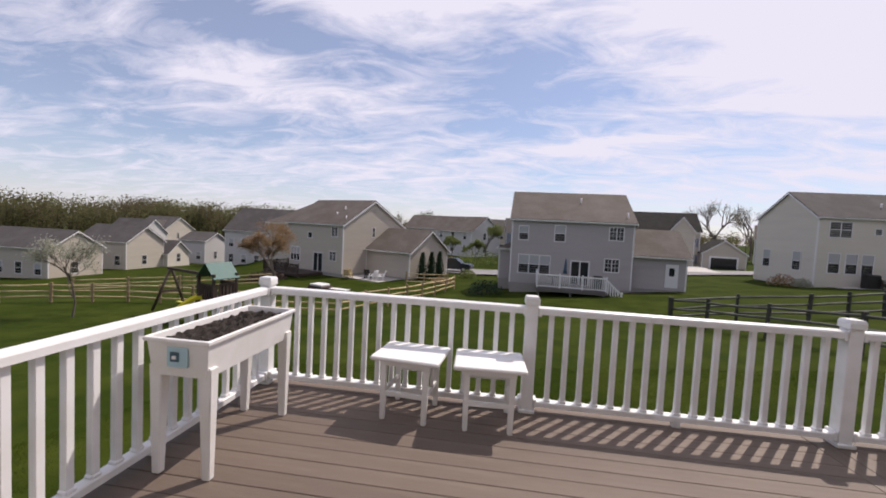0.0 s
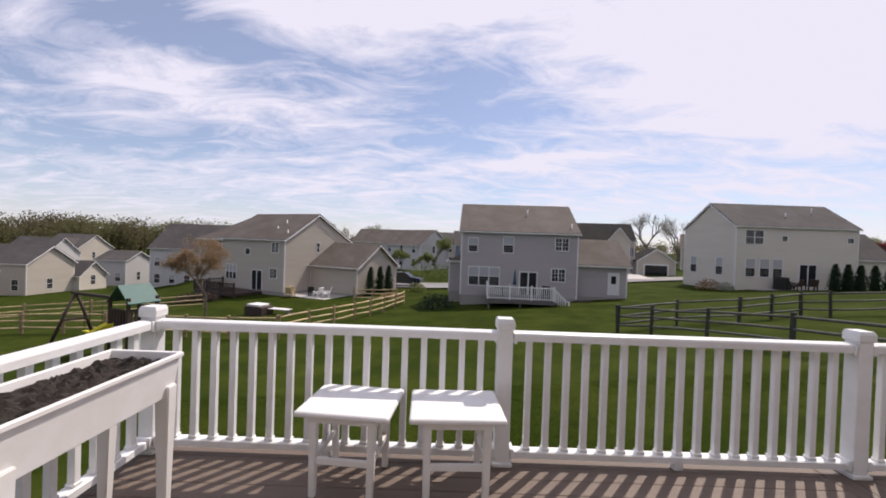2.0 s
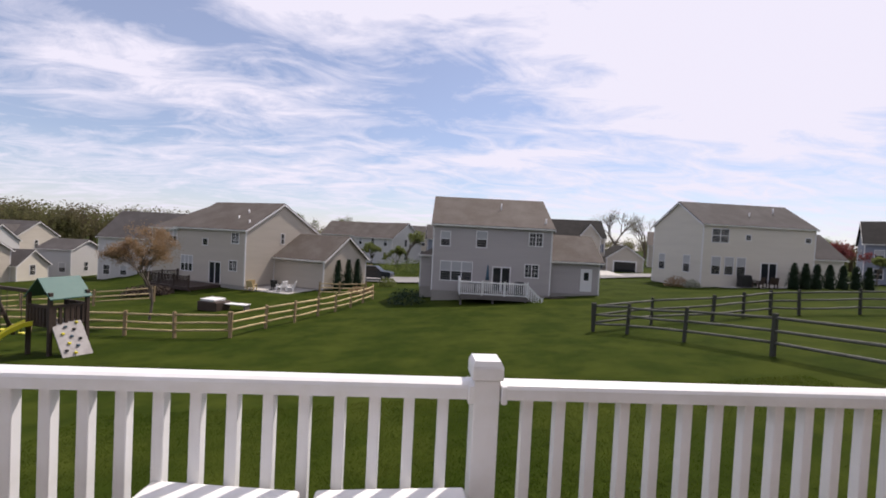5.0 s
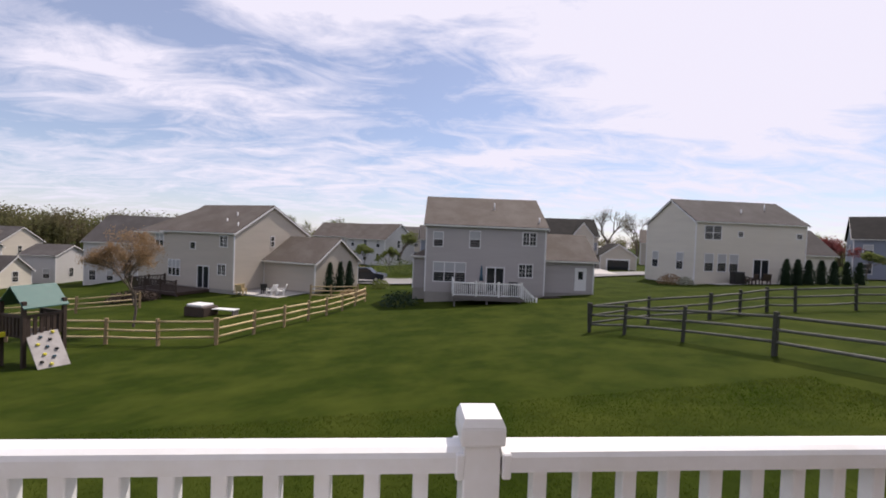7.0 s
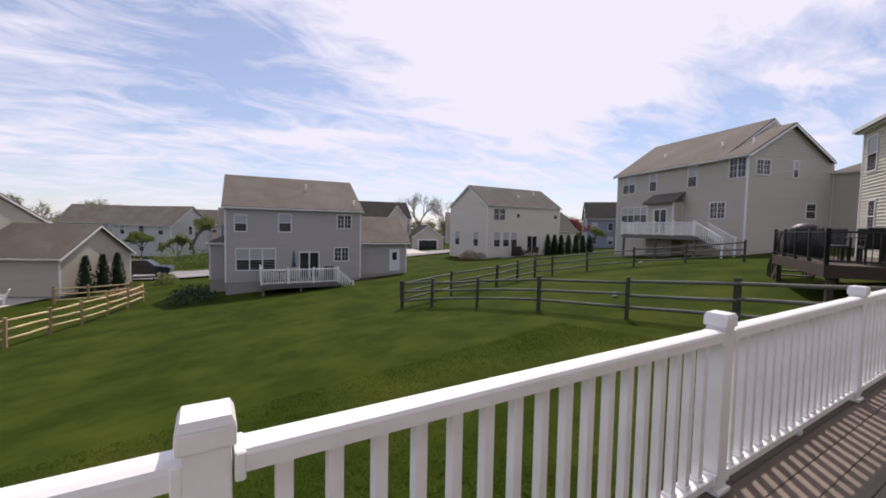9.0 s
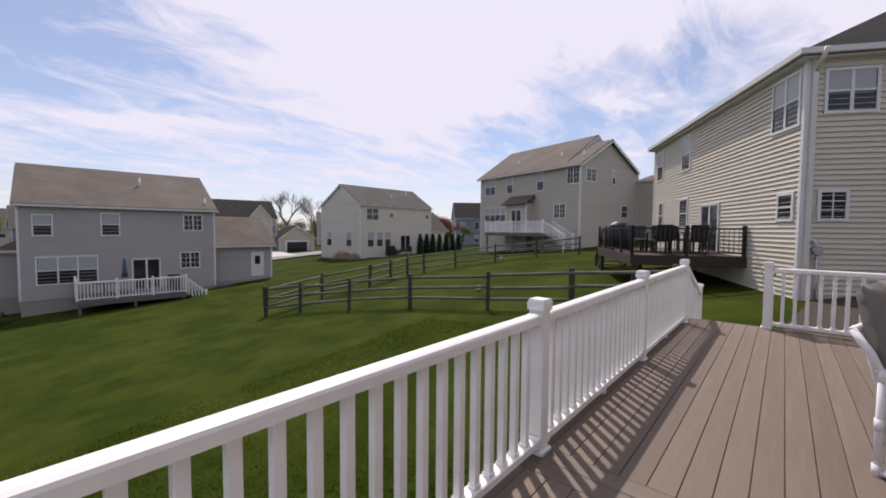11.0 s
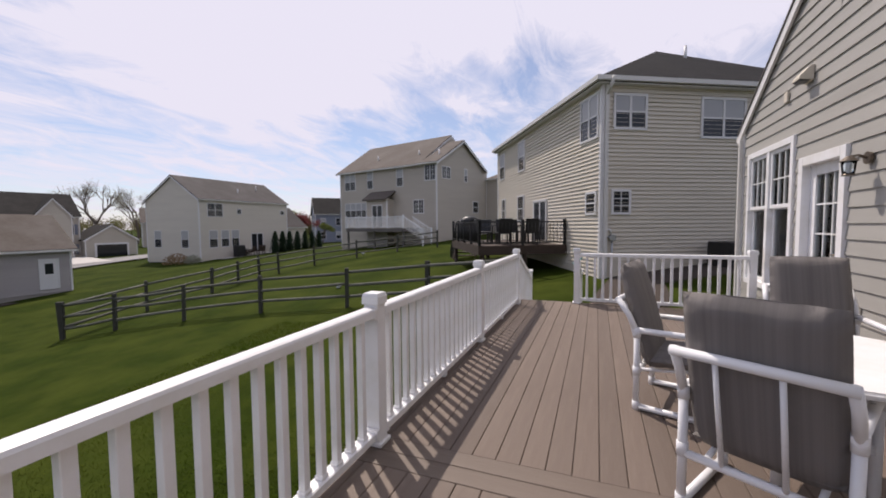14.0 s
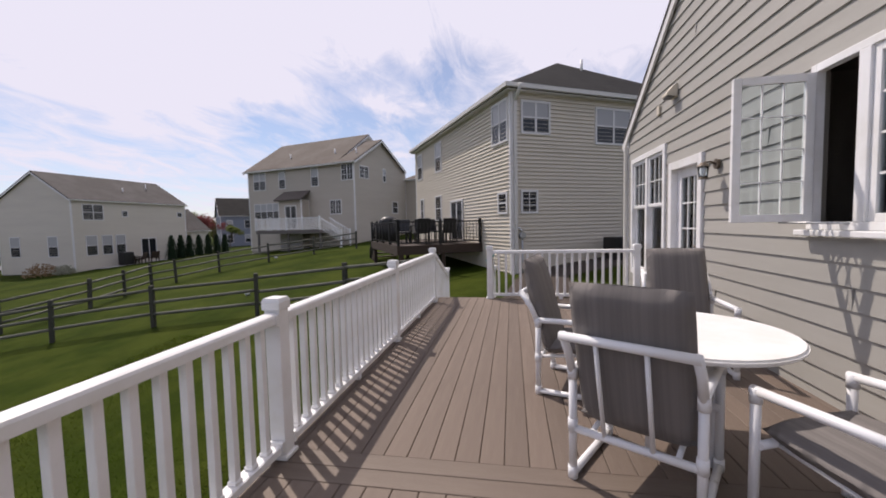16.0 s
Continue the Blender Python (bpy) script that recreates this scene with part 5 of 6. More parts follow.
# far houses, street by street
def far_house(x, y, yaw, w, d, he, rise, siding, roof, label, rows=2, cols=4, shutters=False, garage=False, front_gable=False):
    z = ground_z(x, y)
    h = House("far_house", label, pose(x, y, z, 0, 0, yaw), siding, roof, 0.3)
    h.block(0, w, 0, d, he, base=-2.5, gable="lr", peak=he + rise - 0.05, pv=d / 2, foundation=0.0)
    h.gable_roof(0, w, 0, d, he + 0.05, he + rise, d / 2)
    for r in range(rows):
        for c in range(cols):
            u = w * (c + 0.5) / cols
            h.window("f", 0, u - 0.45, u + 0.45, 0.9 + r * 2.75, 2.3 + r * 2.75, "shut" if shutters else ("dhw" if (r + c) % 2 else "dh"))
    for s, at in (("r", w), ("l", 0)):
        for r in range(max(1, rows)):
            h.window(s, at, d * 0.4, d * 0.4 + 0.8, 0.9 + r * 2.75, 2.3 + r * 2.75, "dh")
    if front_gable:
        h.block(w * 0.55, w * 0.9, -1.2, 0, he, base=-2, gable="f", peak=he + rise * 0.7, pv=w * 0.725, foundation=0)
        h.front_gable_roof(w * 0.55, w * 0.9, -1.2, d / 2, he, he + rise * 0.72)
    if garage:
        h.block(w + 0.03, w + 6, -2.0, 5, 2.9, base=-2, gable="f", peak=4.9, pv=w + 3.0, foundation=0)
        h.front_gable_roof(w + 0.03, w + 6, -2.0, 5.2, 2.9, 4.95)
        fr = part("garage_door", box((w + 1.0, -2.08, 0), (w + 5.0, -2.0, 2.4)), TRIM, h.top)
        # flat dark panel stands for the shade inside the open garage
        part("garage_opening", box((w + 1.25, -2.1, 0), (w + 4.75, -2.085, 2.15)), PANE_DARK, fr, "dark panel standing for the shaded inside of an open garage")
    return h


def dir_at(yaw, dist):
    return -0.1 - dist * math.sin(radians(yaw)), -1.1 + dist * math.cos(radians(yaw))


FAR = [
    # bearing from the deck in degrees left, distance, turn, width, depth, eave, rise, siding, roof, options
    (13.5, 98, -18, 12, 9, 5.4, 3.2, SIDING_BEIGE, ROOF_BROWN, "distant beige house across the street", {}),
    (9, 86, -40, 11, 9, 5.2, 3.2, SIDING_WHITE, ROOF_BROWN, "distant white gabled house across the street", {"cols": 3}),
    (4.5, 98, 8, 11, 9, 5.4, 3.2, SIDING_BEIGE, ROOF_GREY, "distant beige house among trees", {"cols": 3}),
    (-1.5, 84, 0, 9, 8, 5.4, 3.0, SIDING_BLUE, ROOF_GREY, "distant slate blue house behind the grey house", {"cols": 3}),
    (-18.3, 74, -12, 10.5, 9, 6.2, 3.2, SIDING_BEIGE, ROOF_DARK, "shuttered house with dark roof across the street", {"shutters": True, "cols": 5, "garage": True, "front_gable": True}),
    (-31.5, 100, -30, 12, 9, 5.0, 3.0, SIDING_TAN, ROOF_BROWN, "distant tan house down the street", {"cols": 3}),
    (-51, 84, -46, 12, 9, 6.0, 3.4, SIDING_BLUE, ROOF_DARK, "dark shuttered house with white porch posts", {"cols": 4, "front_gable": True}),
    (-56, 105, -60, 12, 9, 6.0, 3.4, SIDING_BLUE, ROOF_DARK, "distant dark shuttered house", {"shutters": True, "cols": 4}),
]
LOW_ROW = [
    # bearing of the near right corner in degrees left, distance, turn, width, depth, eave, rise, siding, roof, label, options
    (52.8, 66, 0, 11, 6.5, 4.1, 2.1, SIDING_TAN, ROOF_GREY, "pale house with grey roof below the rail fence", {"rows": 1, "cols": 4}),
    (46.5, 76, -2, 9, 6.5, 4.5, 2.3, SIDING_BEIGE, ROOF_GREY, "beige house with grey roof and sunlit gable", {"rows": 1, "cols": 3}),
    (42.6, 80, 0, 6, 4.6, 2.4, 2.0, SIDING_PALE, ROOF_GREY, "small pale garage with sunlit gable end", {"rows": 0}),
    (45.2, 105, 2, 8, 7, 5.2, 2.9, SIDING_WHITE, ROOF_GREY, "distant white house with grey roof before the woods", {"rows": 1, "cols": 3}),
    (42.9, 116, 0, 8, 9, 6.0, 2.9, SIDING_BEIGE, ROOF_GREY, "distant beige gabled house before the woods", {"rows": 2, "cols": 3, "front_gable": True}),
    (38.8, 86, 0, 5, 6, 4.4, 1.5, SIDING_WHITE, ROOF_GREY, "small white house with grey roof beside a larger one", {"rows": 1, "cols": 2}),
    (25.5, 71, 0, 17, 10, 6.6, 4.0, SIDING_WHITE, ROOF_GREY, "white siding house with broad grey roof in a row", {"cols": 7}),
]
for b, dist, turn, w, d, he, rise, sd, rf, label, opt in LOW_ROW:
    x, y = -0.36 - dist * math.sin(radians(b)) - w * math.cos(radians(turn)), -3.26 + dist * math.cos(radians(b)) - w * math.sin(radians(turn))
    far_house(x, y, turn, w, d, he, rise, sd, rf, label, **opt)
for b, dist, turn, w, d, he, rise, sd, rf, label, opt in FAR:
    x, y = dir_at(b, dist)
    far_house(x, y, turn, w, d, he, rise, sd, rf, label, **opt)


# ---------------------------------------------------------------- street
ribbon("road", [(-15, 51), (-2, 47), (12, 47.5), (30, 54), (48, 58), (75, 48), (110, 30)], 6.5, ASPHALT, 0.16, "pale grey residential street curving behind the houses", "road")
ribbon("driveway", [(27, 53), (29, 60), (31.5, 68)], 5.0, CONCRETE, 0.19, "concrete driveway to an open garage", "driveway")


# ---------------------------------------------------------------- split-rail fences
def split_fence(name, pts, mat, label, height=1.22, rails=3, thick=0.05, post_mat=CEDAR_POST):
    f = thing(name, label, "fence")
    tops = []
    for x, y in pts:
        z = ground_z(x, y)
        bm = box((-0.07, -0.055, -0.3), (0.07, 0.055, height), 0.015, seg=1)
        p = part("post", bm, post_mat, f)
        p.matrix_basis = pose(x, y, z, 2 * random.uniform(-1, 1), 2 * random.uniform(-1, 1), random.uniform(0, 90))
        tops.append(Vector((x, y, z)))
    for a, b in zip(tops, tops[1:]):
        for k in range(rails):
            h = height - 0.16 - k * 0.36
            j = lambda: Vector((0, 0, random.uniform(-0.03, 0.03)))
            A, B = a + Vector((0, 0, h)) + j(), b + Vector((0, 0, h)) + j()
            mid = (A + B) / 2 + Vector((0, 0, random.uniform(-0.03, 0.02)))
            part("rail", tube([A, A.lerp(mid, 0.5), mid, mid.lerp(B, 0.5), B], thick, None, 6), mat, f)
    return f


split_fence("cedar_fence", [(-8.65, 17.05), (-7.93, 19.4), (-7.0, 21.2), (-6.2, 23.2), (-5.45, 24.8), (-4.75, 26.6), (-4.2, 28.9), (-3.7, 31.2)], FENCE_NEW, "pale new split-rail cedar fence along the lawn")
split_fence("cedar_fence", [(-8.65, 17.05), (-11.25, 17.3), (-13.93, 17.98), (-16.5, 18.5), (-19.0, 18.9), (-21.3, 18.9), (-23.4, 18.7), (-25.2, 18.0), (-27.2, 17.2), (-29.1, 15.9), (-31.0, 14.6)], FENCE_NEW, "pale new split-rail cedar fence at the foot of the yard")
split_fence("cedar_fence", [(-8.6, 33.5), (-6.8, 33.2), (-4.6, 33.4)], FENCE_NEW, "short pale split-rail fence by the garage wing")
split_fence("cedar_fence", [(-34, 24), (-30.5, 25.5), (-27, 27), (-23.5, 28.5), (-20, 29.6)], FENCE_NEW, "pale split-rail fence before the lower houses")
split_fence("old_rail_fence", [(7.43, 14.75), (8.36, 13.7), (9.33, 11.7), (10.12, 9.07), (10.43, 5.85), (10.65, 3.2), (10.85, 0.7)], FENCE_OLD, "weathered grey-green split-rail fence", post_mat=FENCE_POST)
split_fence("old_rail_fence", [(7.43, 14.75), (10.55, 15.6), (13.3, 15.4), (15.2, 15.9), (17.0, 16.35), (17.95, 15.85), (20.4, 15.3), (22.6, 13.6), (24.6, 11.6), (25.4, 8.9)], FENCE_OLD, "weathered grey-green split-rail fence before the beige house", post_mat=FENCE_POST)


# ---------------------------------------------------------------- plants
def evergreen(x, y, hgt, rad, z=None):
    t = thing("arborvitae", "narrow dark green conical evergreen shrub", "shrub", pose(x, y, ground_z(x, y) if z is None else z, 0, 0, random.uniform(0, 360)), "conical evergreens")
    part("trunk", tube([(0, 0, -0.2), (0, 0, hgt * 0.3)], 0.05, None, 6), BARK, t)
    bm = bmesh.new()
    for i in range(520):
        k = random.random() ** 0.8
        r = rad * (1 - k) ** 0.75 * (0.75 + 0.35 * random.random()) + 0.03
        a = random.uniform(0, math.tau)
        c = Vector((r * math.cos(a), r * math.sin(a), 0.08 + k * hgt * 0.95))
        out = Vector((math.cos(a), math.sin(a), 1.3)).normalized()
        side = Vector((-math.sin(a), math.cos(a), 0)) * 0.055
        quad(bm, c - side, c + side, c + side * 0.3 + out * 0.2, c - side * 0.3 + out * 0.2)
    tube([(0, 0, 0.05), (0, 0, hgt * 0.35), (0, 0, hgt * 0.7), (0, 0, hgt * 0.95)], rad * 0.75, bm, 9, 0.03)
    part("foliage", bm, EVERGREEN, t)
    return t


def grow(bm, leaves, base, d, length, rad, depth, leaf_bm, leaf_n, leaf_size, tips):
    end = base + d * length
    mid = base + d * length * 0.5 + Vector((random.uniform(-1, 1), random.uniform(-1, 1), 0)) * length * 0.05
    tube([base, mid, end], rad, bm, 6 if depth > 1 else 4, rad * 0.62, caps=False)
    if depth == 0:
        tips.append(end)
        for _ in range(leaf_n):
            c = base.lerp(end, random.uniform(0.2, 1.15)) + Vector([random.gauss(0, 0.35) * length * 0.85 for _ in range(3)])
            n = Vector([random.gauss(0, 1) for _ in range(3)]).normalized()
            a = n.orthogonal().normalized() * leaf_size * random.uniform(0.6, 1.2)
            b = n.cross(a) * 0.7
            quad(leaf_bm, c - a, c - b, c + a, c + b)
        return
    for k in range(random.choice((3, 3, 4))):
        ang = random.uniform(0, math.tau)
        tilt = random.uniform(0.3, 0.75)
        o = d.orthogonal().normalized()
        q = d.cross(o)
        nd_ = (d * math.cos(tilt) + (o * math.cos(ang) + q * math.sin(ang)) * math.sin(tilt) + Vector((0, 0, 0.12))).normalized()
        grow(bm, leaves, base.lerp(end, random.uniform(0.55, 1.0)), nd_, length * random.uniform(0.62, 0.8), rad * 0.58, depth - 1, leaf_bm, leaf_n, leaf_size, tips)


def tree(x, y, hgt, leaf, label, leaf_n=5, leaf_size=0.07, depth=4, name="tree", z=None, group="", thin=0.02):
    t = thing(name, label, "tree", pose(x, y, (ground_z(x, y) if z is None else z) - 0.1), group)
    bm, lb = bmesh.new(), bmesh.new()
    grow(bm, None, Vector((0, 0, 0)), Vector((0.02, 0.01, 1)).normalized(), hgt * 0.34, hgt * thin, depth, lb, leaf_n, leaf_size, [])
    part("trunk", bm, BARK, t)
    if lb.faces:
        part("crown", lb, leaf, t)
    return t


random.seed(11)
for u, v in ((7.0, 4.7), (7.0, 6.4), (7.0, 8.0)):
    p = pose(-16.13, 36.1, -4.19, 0, 0, -25.5) @ Vector((u, v, 0))
    evergreen(p.x, p.y, 2.9, 0.62)
for i, (x, y) in enumerate([(36.2, 34.0), (37.6, 34.2), (39.0, 34.4), (40.6, 34.6), (42.0, 34.6), (43.4, 34.6), (44.8, 34.6)]):
    evergreen(x, y, 2.5 - 0.05 * i, 0.6)
tree(-15.6, 22.3, 6.3, LEAF_BUD, "small tree with bronze spring buds behind the fence", 46, 0.036, 5, thin=0.012)
tree(-21.2, 13.55, 5.0, LEAF_PALE, "young tree with pale blossom near the rail fence", 8, 0.045, 5, thin=0.011)
for b, dist, hgt, leaf, n in ((1.5, 75, 9, LEAF_SPRING, 7), (-27.5, 112, 17, LEAF_PALE, 2), (-31.0, 120, 15, LEAF_PALE, 2), (10.5, 110, 13, LEAF_SPRING, 4), (-47, 95, 9, LEAF_SPRING, 8),
                              (-49, 80, 6.5, LEAF_RED, 9), (6.5, 70, 5, LEAF_SPRING, 9), (3, 66, 4.5, LEAF_SPRING, 9), (-52, 78, 5, LEAF_SPRING, 8), (16, 120, 12, LEAF_SPRING, 4)):
    x, y = dir_at(b, dist)
    tree(x, y, hgt, leaf, {LEAF_SPRING: "tree in fresh yellow-green spring leaf", LEAF_PALE: "large nearly bare tree with pale buds", LEAF_RED: "small tree with red spring leaves"}[leaf], n, 0.11 if dist > 60 else 0.08, 5, group="street trees")

# woods along the horizon
def woods(name, b0, b1, dist, hgt, count, label, base=None):
    """Many rounded, ragged crowns on thin trunks, between two bearings."""
    bm = bmesh.new()
    for i in range(count):
        b = random.uniform(b0, b1)
        x, y = dir_at(b, dist * random.uniform(0.94, 1.3))
        z = ground_z(x, y) if base is None else base
        hh = hgt * random.uniform(0.72, 1.08)
        tube([(x, y, z - 1), (x + random.uniform(-1, 1), y, z + hh * 0.85)], 0.25, bm, 4, 0.06, caps=False)
        rx, rz = random.uniform(2.2, 4.2), hh * random.uniform(0.30, 0.40)
        for _ in range(230):
            n = Vector([random.gauss(0, 1) for _ in range(3)]).normalized()
            q = random.random() ** 0.45
            c = Vector((x + n.x * rx * q, y + n.y * rx * q, z + hh - rz + n.z * rz * q))
            m_ = Vector([random.gauss(0, 1) for _ in range(3)]).normalized()
            a = m_.orthogonal().normalized() * random.uniform(0.10, 0.34)
            e = m_.cross(a) * 0.8
            quad(bm, c - a, c - e, c + a, c + e)
    return tagged(link_mesh(name, bm, WOODS), label, "woods", kind="stuff")


woods("far_woods", 24, 47, 150, 14.6, 330, "wooded hillside in early spring leaf", -8.2)
woods("near_woods", 42, 75, 140, 14.0, 330, "edge of a wood in early spring leaf", -8.4)
woods("far_treeline", -75, 26, 190, 9, 520, "thin far line of spring trees behind the houses")

# first strip: a bed with the neighbour house's shadow put into its colour
ribbon("planting_bed", [(9.6, -2.0), (12.3, -2.4), (14.2, -5.5)], 1.6, MULCH_SHADE, 0.05, "dark strip for bed and house shadow along the neighbour wall", "bed")
ribbon("planting_bed", [(10.2, 28.6), (11.6, 28.7)], 1.1, MULCH_SHADE, 0.06, "bare earth patch at a house corner", "bed")
ribbon("planting_bed", [(30, 35.9), (38, 35.6)], 2.2, CONCRETE, 0.06, "pale patio strip behind a house", "patio")

# low shrubs and beds
def shrub(x, y, rad, hgt, mat, label, z=None):
    t = thing("shrub", label, "shrub", pose(x, y, ground_z(x, y) if z is None else z), "low shrubs")
    bm = bmesh.new()
    for i in range(420):
        n = Vector([random.gauss(0, 1) for _ in range(3)]).normalized()
        n.z = abs(n.z)
        c = Vector((n.x * rad, n.y * rad, n.z * hgt)) * random.uniform(0.55, 1.05)
        q = Vector([random.gauss(0, 1) for _ in range(3)]).normalized()
        a = q.orthogonal().normalized() * 0.09
        b = q.cross(a) * 0.8
        quad(bm, c - a, c - b, c + a, c + b)
    part("foliage", bm, mat, t)


# first entry: added evergreen mound standing for dark shaded grass by the grey house
for x, y, r, hh, mat in ((-0.9, 28.4, 1.5, 1.15, EVERGREEN), (26.8, 37.5, 1.2, 1.1, LEAF_BUD), (27.6, 36.2, 0.8, 0.8, LEAF_PALE), (-3.2, 41, 1.0, 1.0, LEAF_SPRING), (-5.2, 35.5, 1.3, 0.6, LEAF_BUD), (-0.5, 62, 2.5, 2.0, LEAF_SPRING), (3.5, 60, 2.2, 1.8, LEAF_SPRING), (33.0, 35.8, 0.8, 1.1, EVERGREEN), (-4.6, 56, 1.9, 2.4, LEAF_SPRING), (-2.2, 57.5, 2.3, 2.9, LEAF_DEEP), (0.4, 56.5, 1.8, 2.2, LEAF_DEEP), (2.6, 58, 2.1, 2.6, LEAF_SPRING), (-7.2, 55, 1.5, 1.5, LEAF_BUD)):
    shrub(x, y, r, hh, mat, "low spring shrub beside a house")

for u, r, hh in ((-8.4, 1.0, 0.9), (-7.0, 1.1, 1.0), (-5.6, 1.0, 0.85), (-4.3, 0.8, 0.7)):
    p = pose(-16.13, 36.1, -4.19, 0, 0, -25.5) @ Vector((u, -4.4, 0))
    shrub(p.x, p.y, r, hh, LEAF_DRY, "brown leafless hedge shrub before a wooden deck")

# ---------------------------------------------------------------- play set
ps = thing("play_set", "dark timber play tower with green canopy, slide and swing beam", "play set", pose(-14.11, 14.71, ground_z(-14.11, 14.71), 0, 0, -20))
T = 1.2
for x in (-T / 2, T / 2):
    for y in (-T / 2, T / 2):
        part("tower_post", box((x - 0.06, y - 0.06, -0.2), (x + 0.06, y + 0.06, 2.45), 0.008), DARK_WOOD, ps)
part("platform", box((-T / 2, -T / 2, 1.12), (T / 2, T / 2, 1.2)), DARK_WOOD, ps)
for y in (-T / 2, T / 2):
    part("guard_rail", box((-T / 2, y - 0.04, 1.85), (T / 2, y + 0.04, 1.95)), DARK_WOOD, ps)
    for i in range(6):
        x = -T / 2 + 0.13 + 0.19 * i
        part("guard_slat", box((x - 0.05, y - 0.03, 1.15), (x + 0.05, y + 0.03, 1.85)), DARK_WOOD, ps)
for x in (T / 2,):
    part("guard_rail", box((x - 0.04, -T / 2, 1.85), (x + 0.04, T / 2, 1.95)), DARK_WOOD, ps)
    for i in range(6):
        y = -T / 2 + 0.13 + 0.19 * i
        part("guard_slat", box((x - 0.03, y - 0.05, 1.15), (x + 0.03, y + 0.05, 1.85)), DARK_WOOD, ps)
part("canopy", prism([(-0.74, 2.18), (0.0, 2.92), (0.74, 2.18), (0.74, 2.22), (0.0, 2.97), (-0.74, 2.22)], 1.36, None, "y", -0.68), GREEN_TARP, ps, "green fabric canopy")
part("ridge_beam", box((-0.04, -0.64, 2.80), (0.04, 0.64, 2.90)), DARK_WOOD, ps)
cw = part("climbing_wall", prism([(-T / 2, 1.2), (-T / 2 - 1.0, 0.0), (-T / 2 - 1.0, 0.06), (-T / 2, 1.28)], 0.9, None, "y", -0.45), CLIMB_BOARD, ps, "pale grey climbing wall with holds")
cw.matrix_basis = pose(0, 0, 0, 0, 0, 172)
for i in range(10):
    k = (i + 0.7) / 11
    part("climbing_hold", box((-T / 2 - k - 0.07, -0.32 + 0.6 * ((i * 0.618) % 1), 1.2 - 1.2 * k + 0.06), (-T / 2 - k + 0.05, -0.24 + 0.6 * ((i * 0.618) % 1), 1.2 - 1.2 * k + 0.14), 0.02), (YELLOW_PLASTIC, LABEL_DARK, RUBBER)[i % 3], cw)
bm = bmesh.new()
path = [(0.0, 1.18), (0.25, 1.15), (0.6, 0.95), (1.0, 0.62), (1.45, 0.36), (1.9, 0.22), (2.2, 0.2)]
prof = [(-0.30, 0.16), (-0.27, 0.17), (-0.24, 0.02), (0.24, 0.02), (0.27, 0.17), (0.30, 0.16), (0.26, -0.02), (-0.26, -0.02)]
rings = [[bm.verts.new((a, -s, z + b)) for a, b in prof] for s, z in path]
for r0, r1 in zip(rings, rings[1:]):
    for i in range(8):
        bm.faces.new((r0[i], r0[(i + 1) % 8], r1[(i + 1) % 8], r1[i]))
bm.faces.new(rings[0])
bm.faces.new(rings[-1][::-1])
bmesh.ops.recalc_face_normals(bm, faces=bm.faces[:])
part("slide", bm, YELLOW_PLASTIC, ps, "yellow plastic slide").matrix_basis = pose(-0.35, -T / 2, 0, 0, 0, -28)
part("swing_beam", box((-4.5, -0.06, 2.18), (-T / 2, 0.06, 2.32), 0.01), DARK_WOOD, ps)
for y in (-0.85, 0.85):
    part("swing_leg", tube([(-4.2, y * 0.06, 2.2), (-4.35, y, 0)], 0.07, None, 6), DARK_WOOD, ps)
part("swing_brace", box((-4.34, -0.5, 0.95), (-4.22, 0.5, 1.07)), DARK_WOOD, ps)
for x in (-3.3, -2.0):
    sw = part("swing_seat", box((x - 0.22, -0.08, 0.5), (x + 0.22, 0.08, 0.53)), YELLOW_PLASTIC, ps, "yellow swing seat")
    for e in (-0.2, 0.2):
        part("rope", tube([(x + e, 0, 0.53), (x + e, 0, 2.2)], 0.012, None, 5), RUBBER, sw)

# ---------------------------------------------------------------- things by the tan house
TM = pose(-16.13, 36.1, -4.19, 0, 0, -25.5)


def on_tan(u, v):
    p = TM @ Vector((u, v, 0))
    return p.x, p.y, ground_z(p.x, p.y)


pt = on_tan(2.6, 1.8)
patio = tagged(link_mesh("patio", box((-2.6, -1.8, 0.0), (2.6, 1.8, 0.10)), CONCRETE), "pale concrete patio by the garage wing", "patio", kind="structure")
patio.matrix_basis = pose(*pt, 0, 0, -25.5)


def lounge(u, v, a, mat, label):
    x, y, z = on_tan(u, v)
    c = thing("garden_chair", label, "chair", pose(x, y, z + 0.1, 0, 0, a), "garden chairs")
    part("seat", box((-0.3, -0.3, 0.32), (0.3, 0.3, 0.40), 0.02), mat, c)
    part("backrest", box((-0.3, -0.04, 0), (0.3, 0.04, 0.62), 0.02), mat, c).matrix_basis = pose(0, -0.3, 0.36, 18)
    for e in (-0.28, 0.28):
        part("armrest", box((e - 0.06, -0.3, 0.55), (e + 0.06, 0.35, 0.58)), mat, c)
        for y2 in (-0.25, 0.28):
            part("leg", box((e - 0.04, y2 - 0.04, 0), (e + 0.04, y2 + 0.04, 0.56)), mat, c)


lounge(0.6, 0.2, 30, FENCE_NEW, "pale wooden garden chair on the patio")
lounge(1.3, -0.3, -10, FENCE_NEW, "pale wooden garden chair on the patio")
lounge(3.6, 0.9, 60, RESIN, "white garden chair on the patio")
lounge(4.4, 1.2, 100, RESIN, "white garden chair on the patio")
lounge(2.6, 1.2, 0, BLACK_METAL, "dark garden chair on the patio")
x, y, z = -13.8, 26.0, ground_z(-13.8, 26.0)
hot = thing("spa_tub", "low brown tub with pale cover on the lawn", "hot tub", pose(x, y, z, 0, 0, -20))
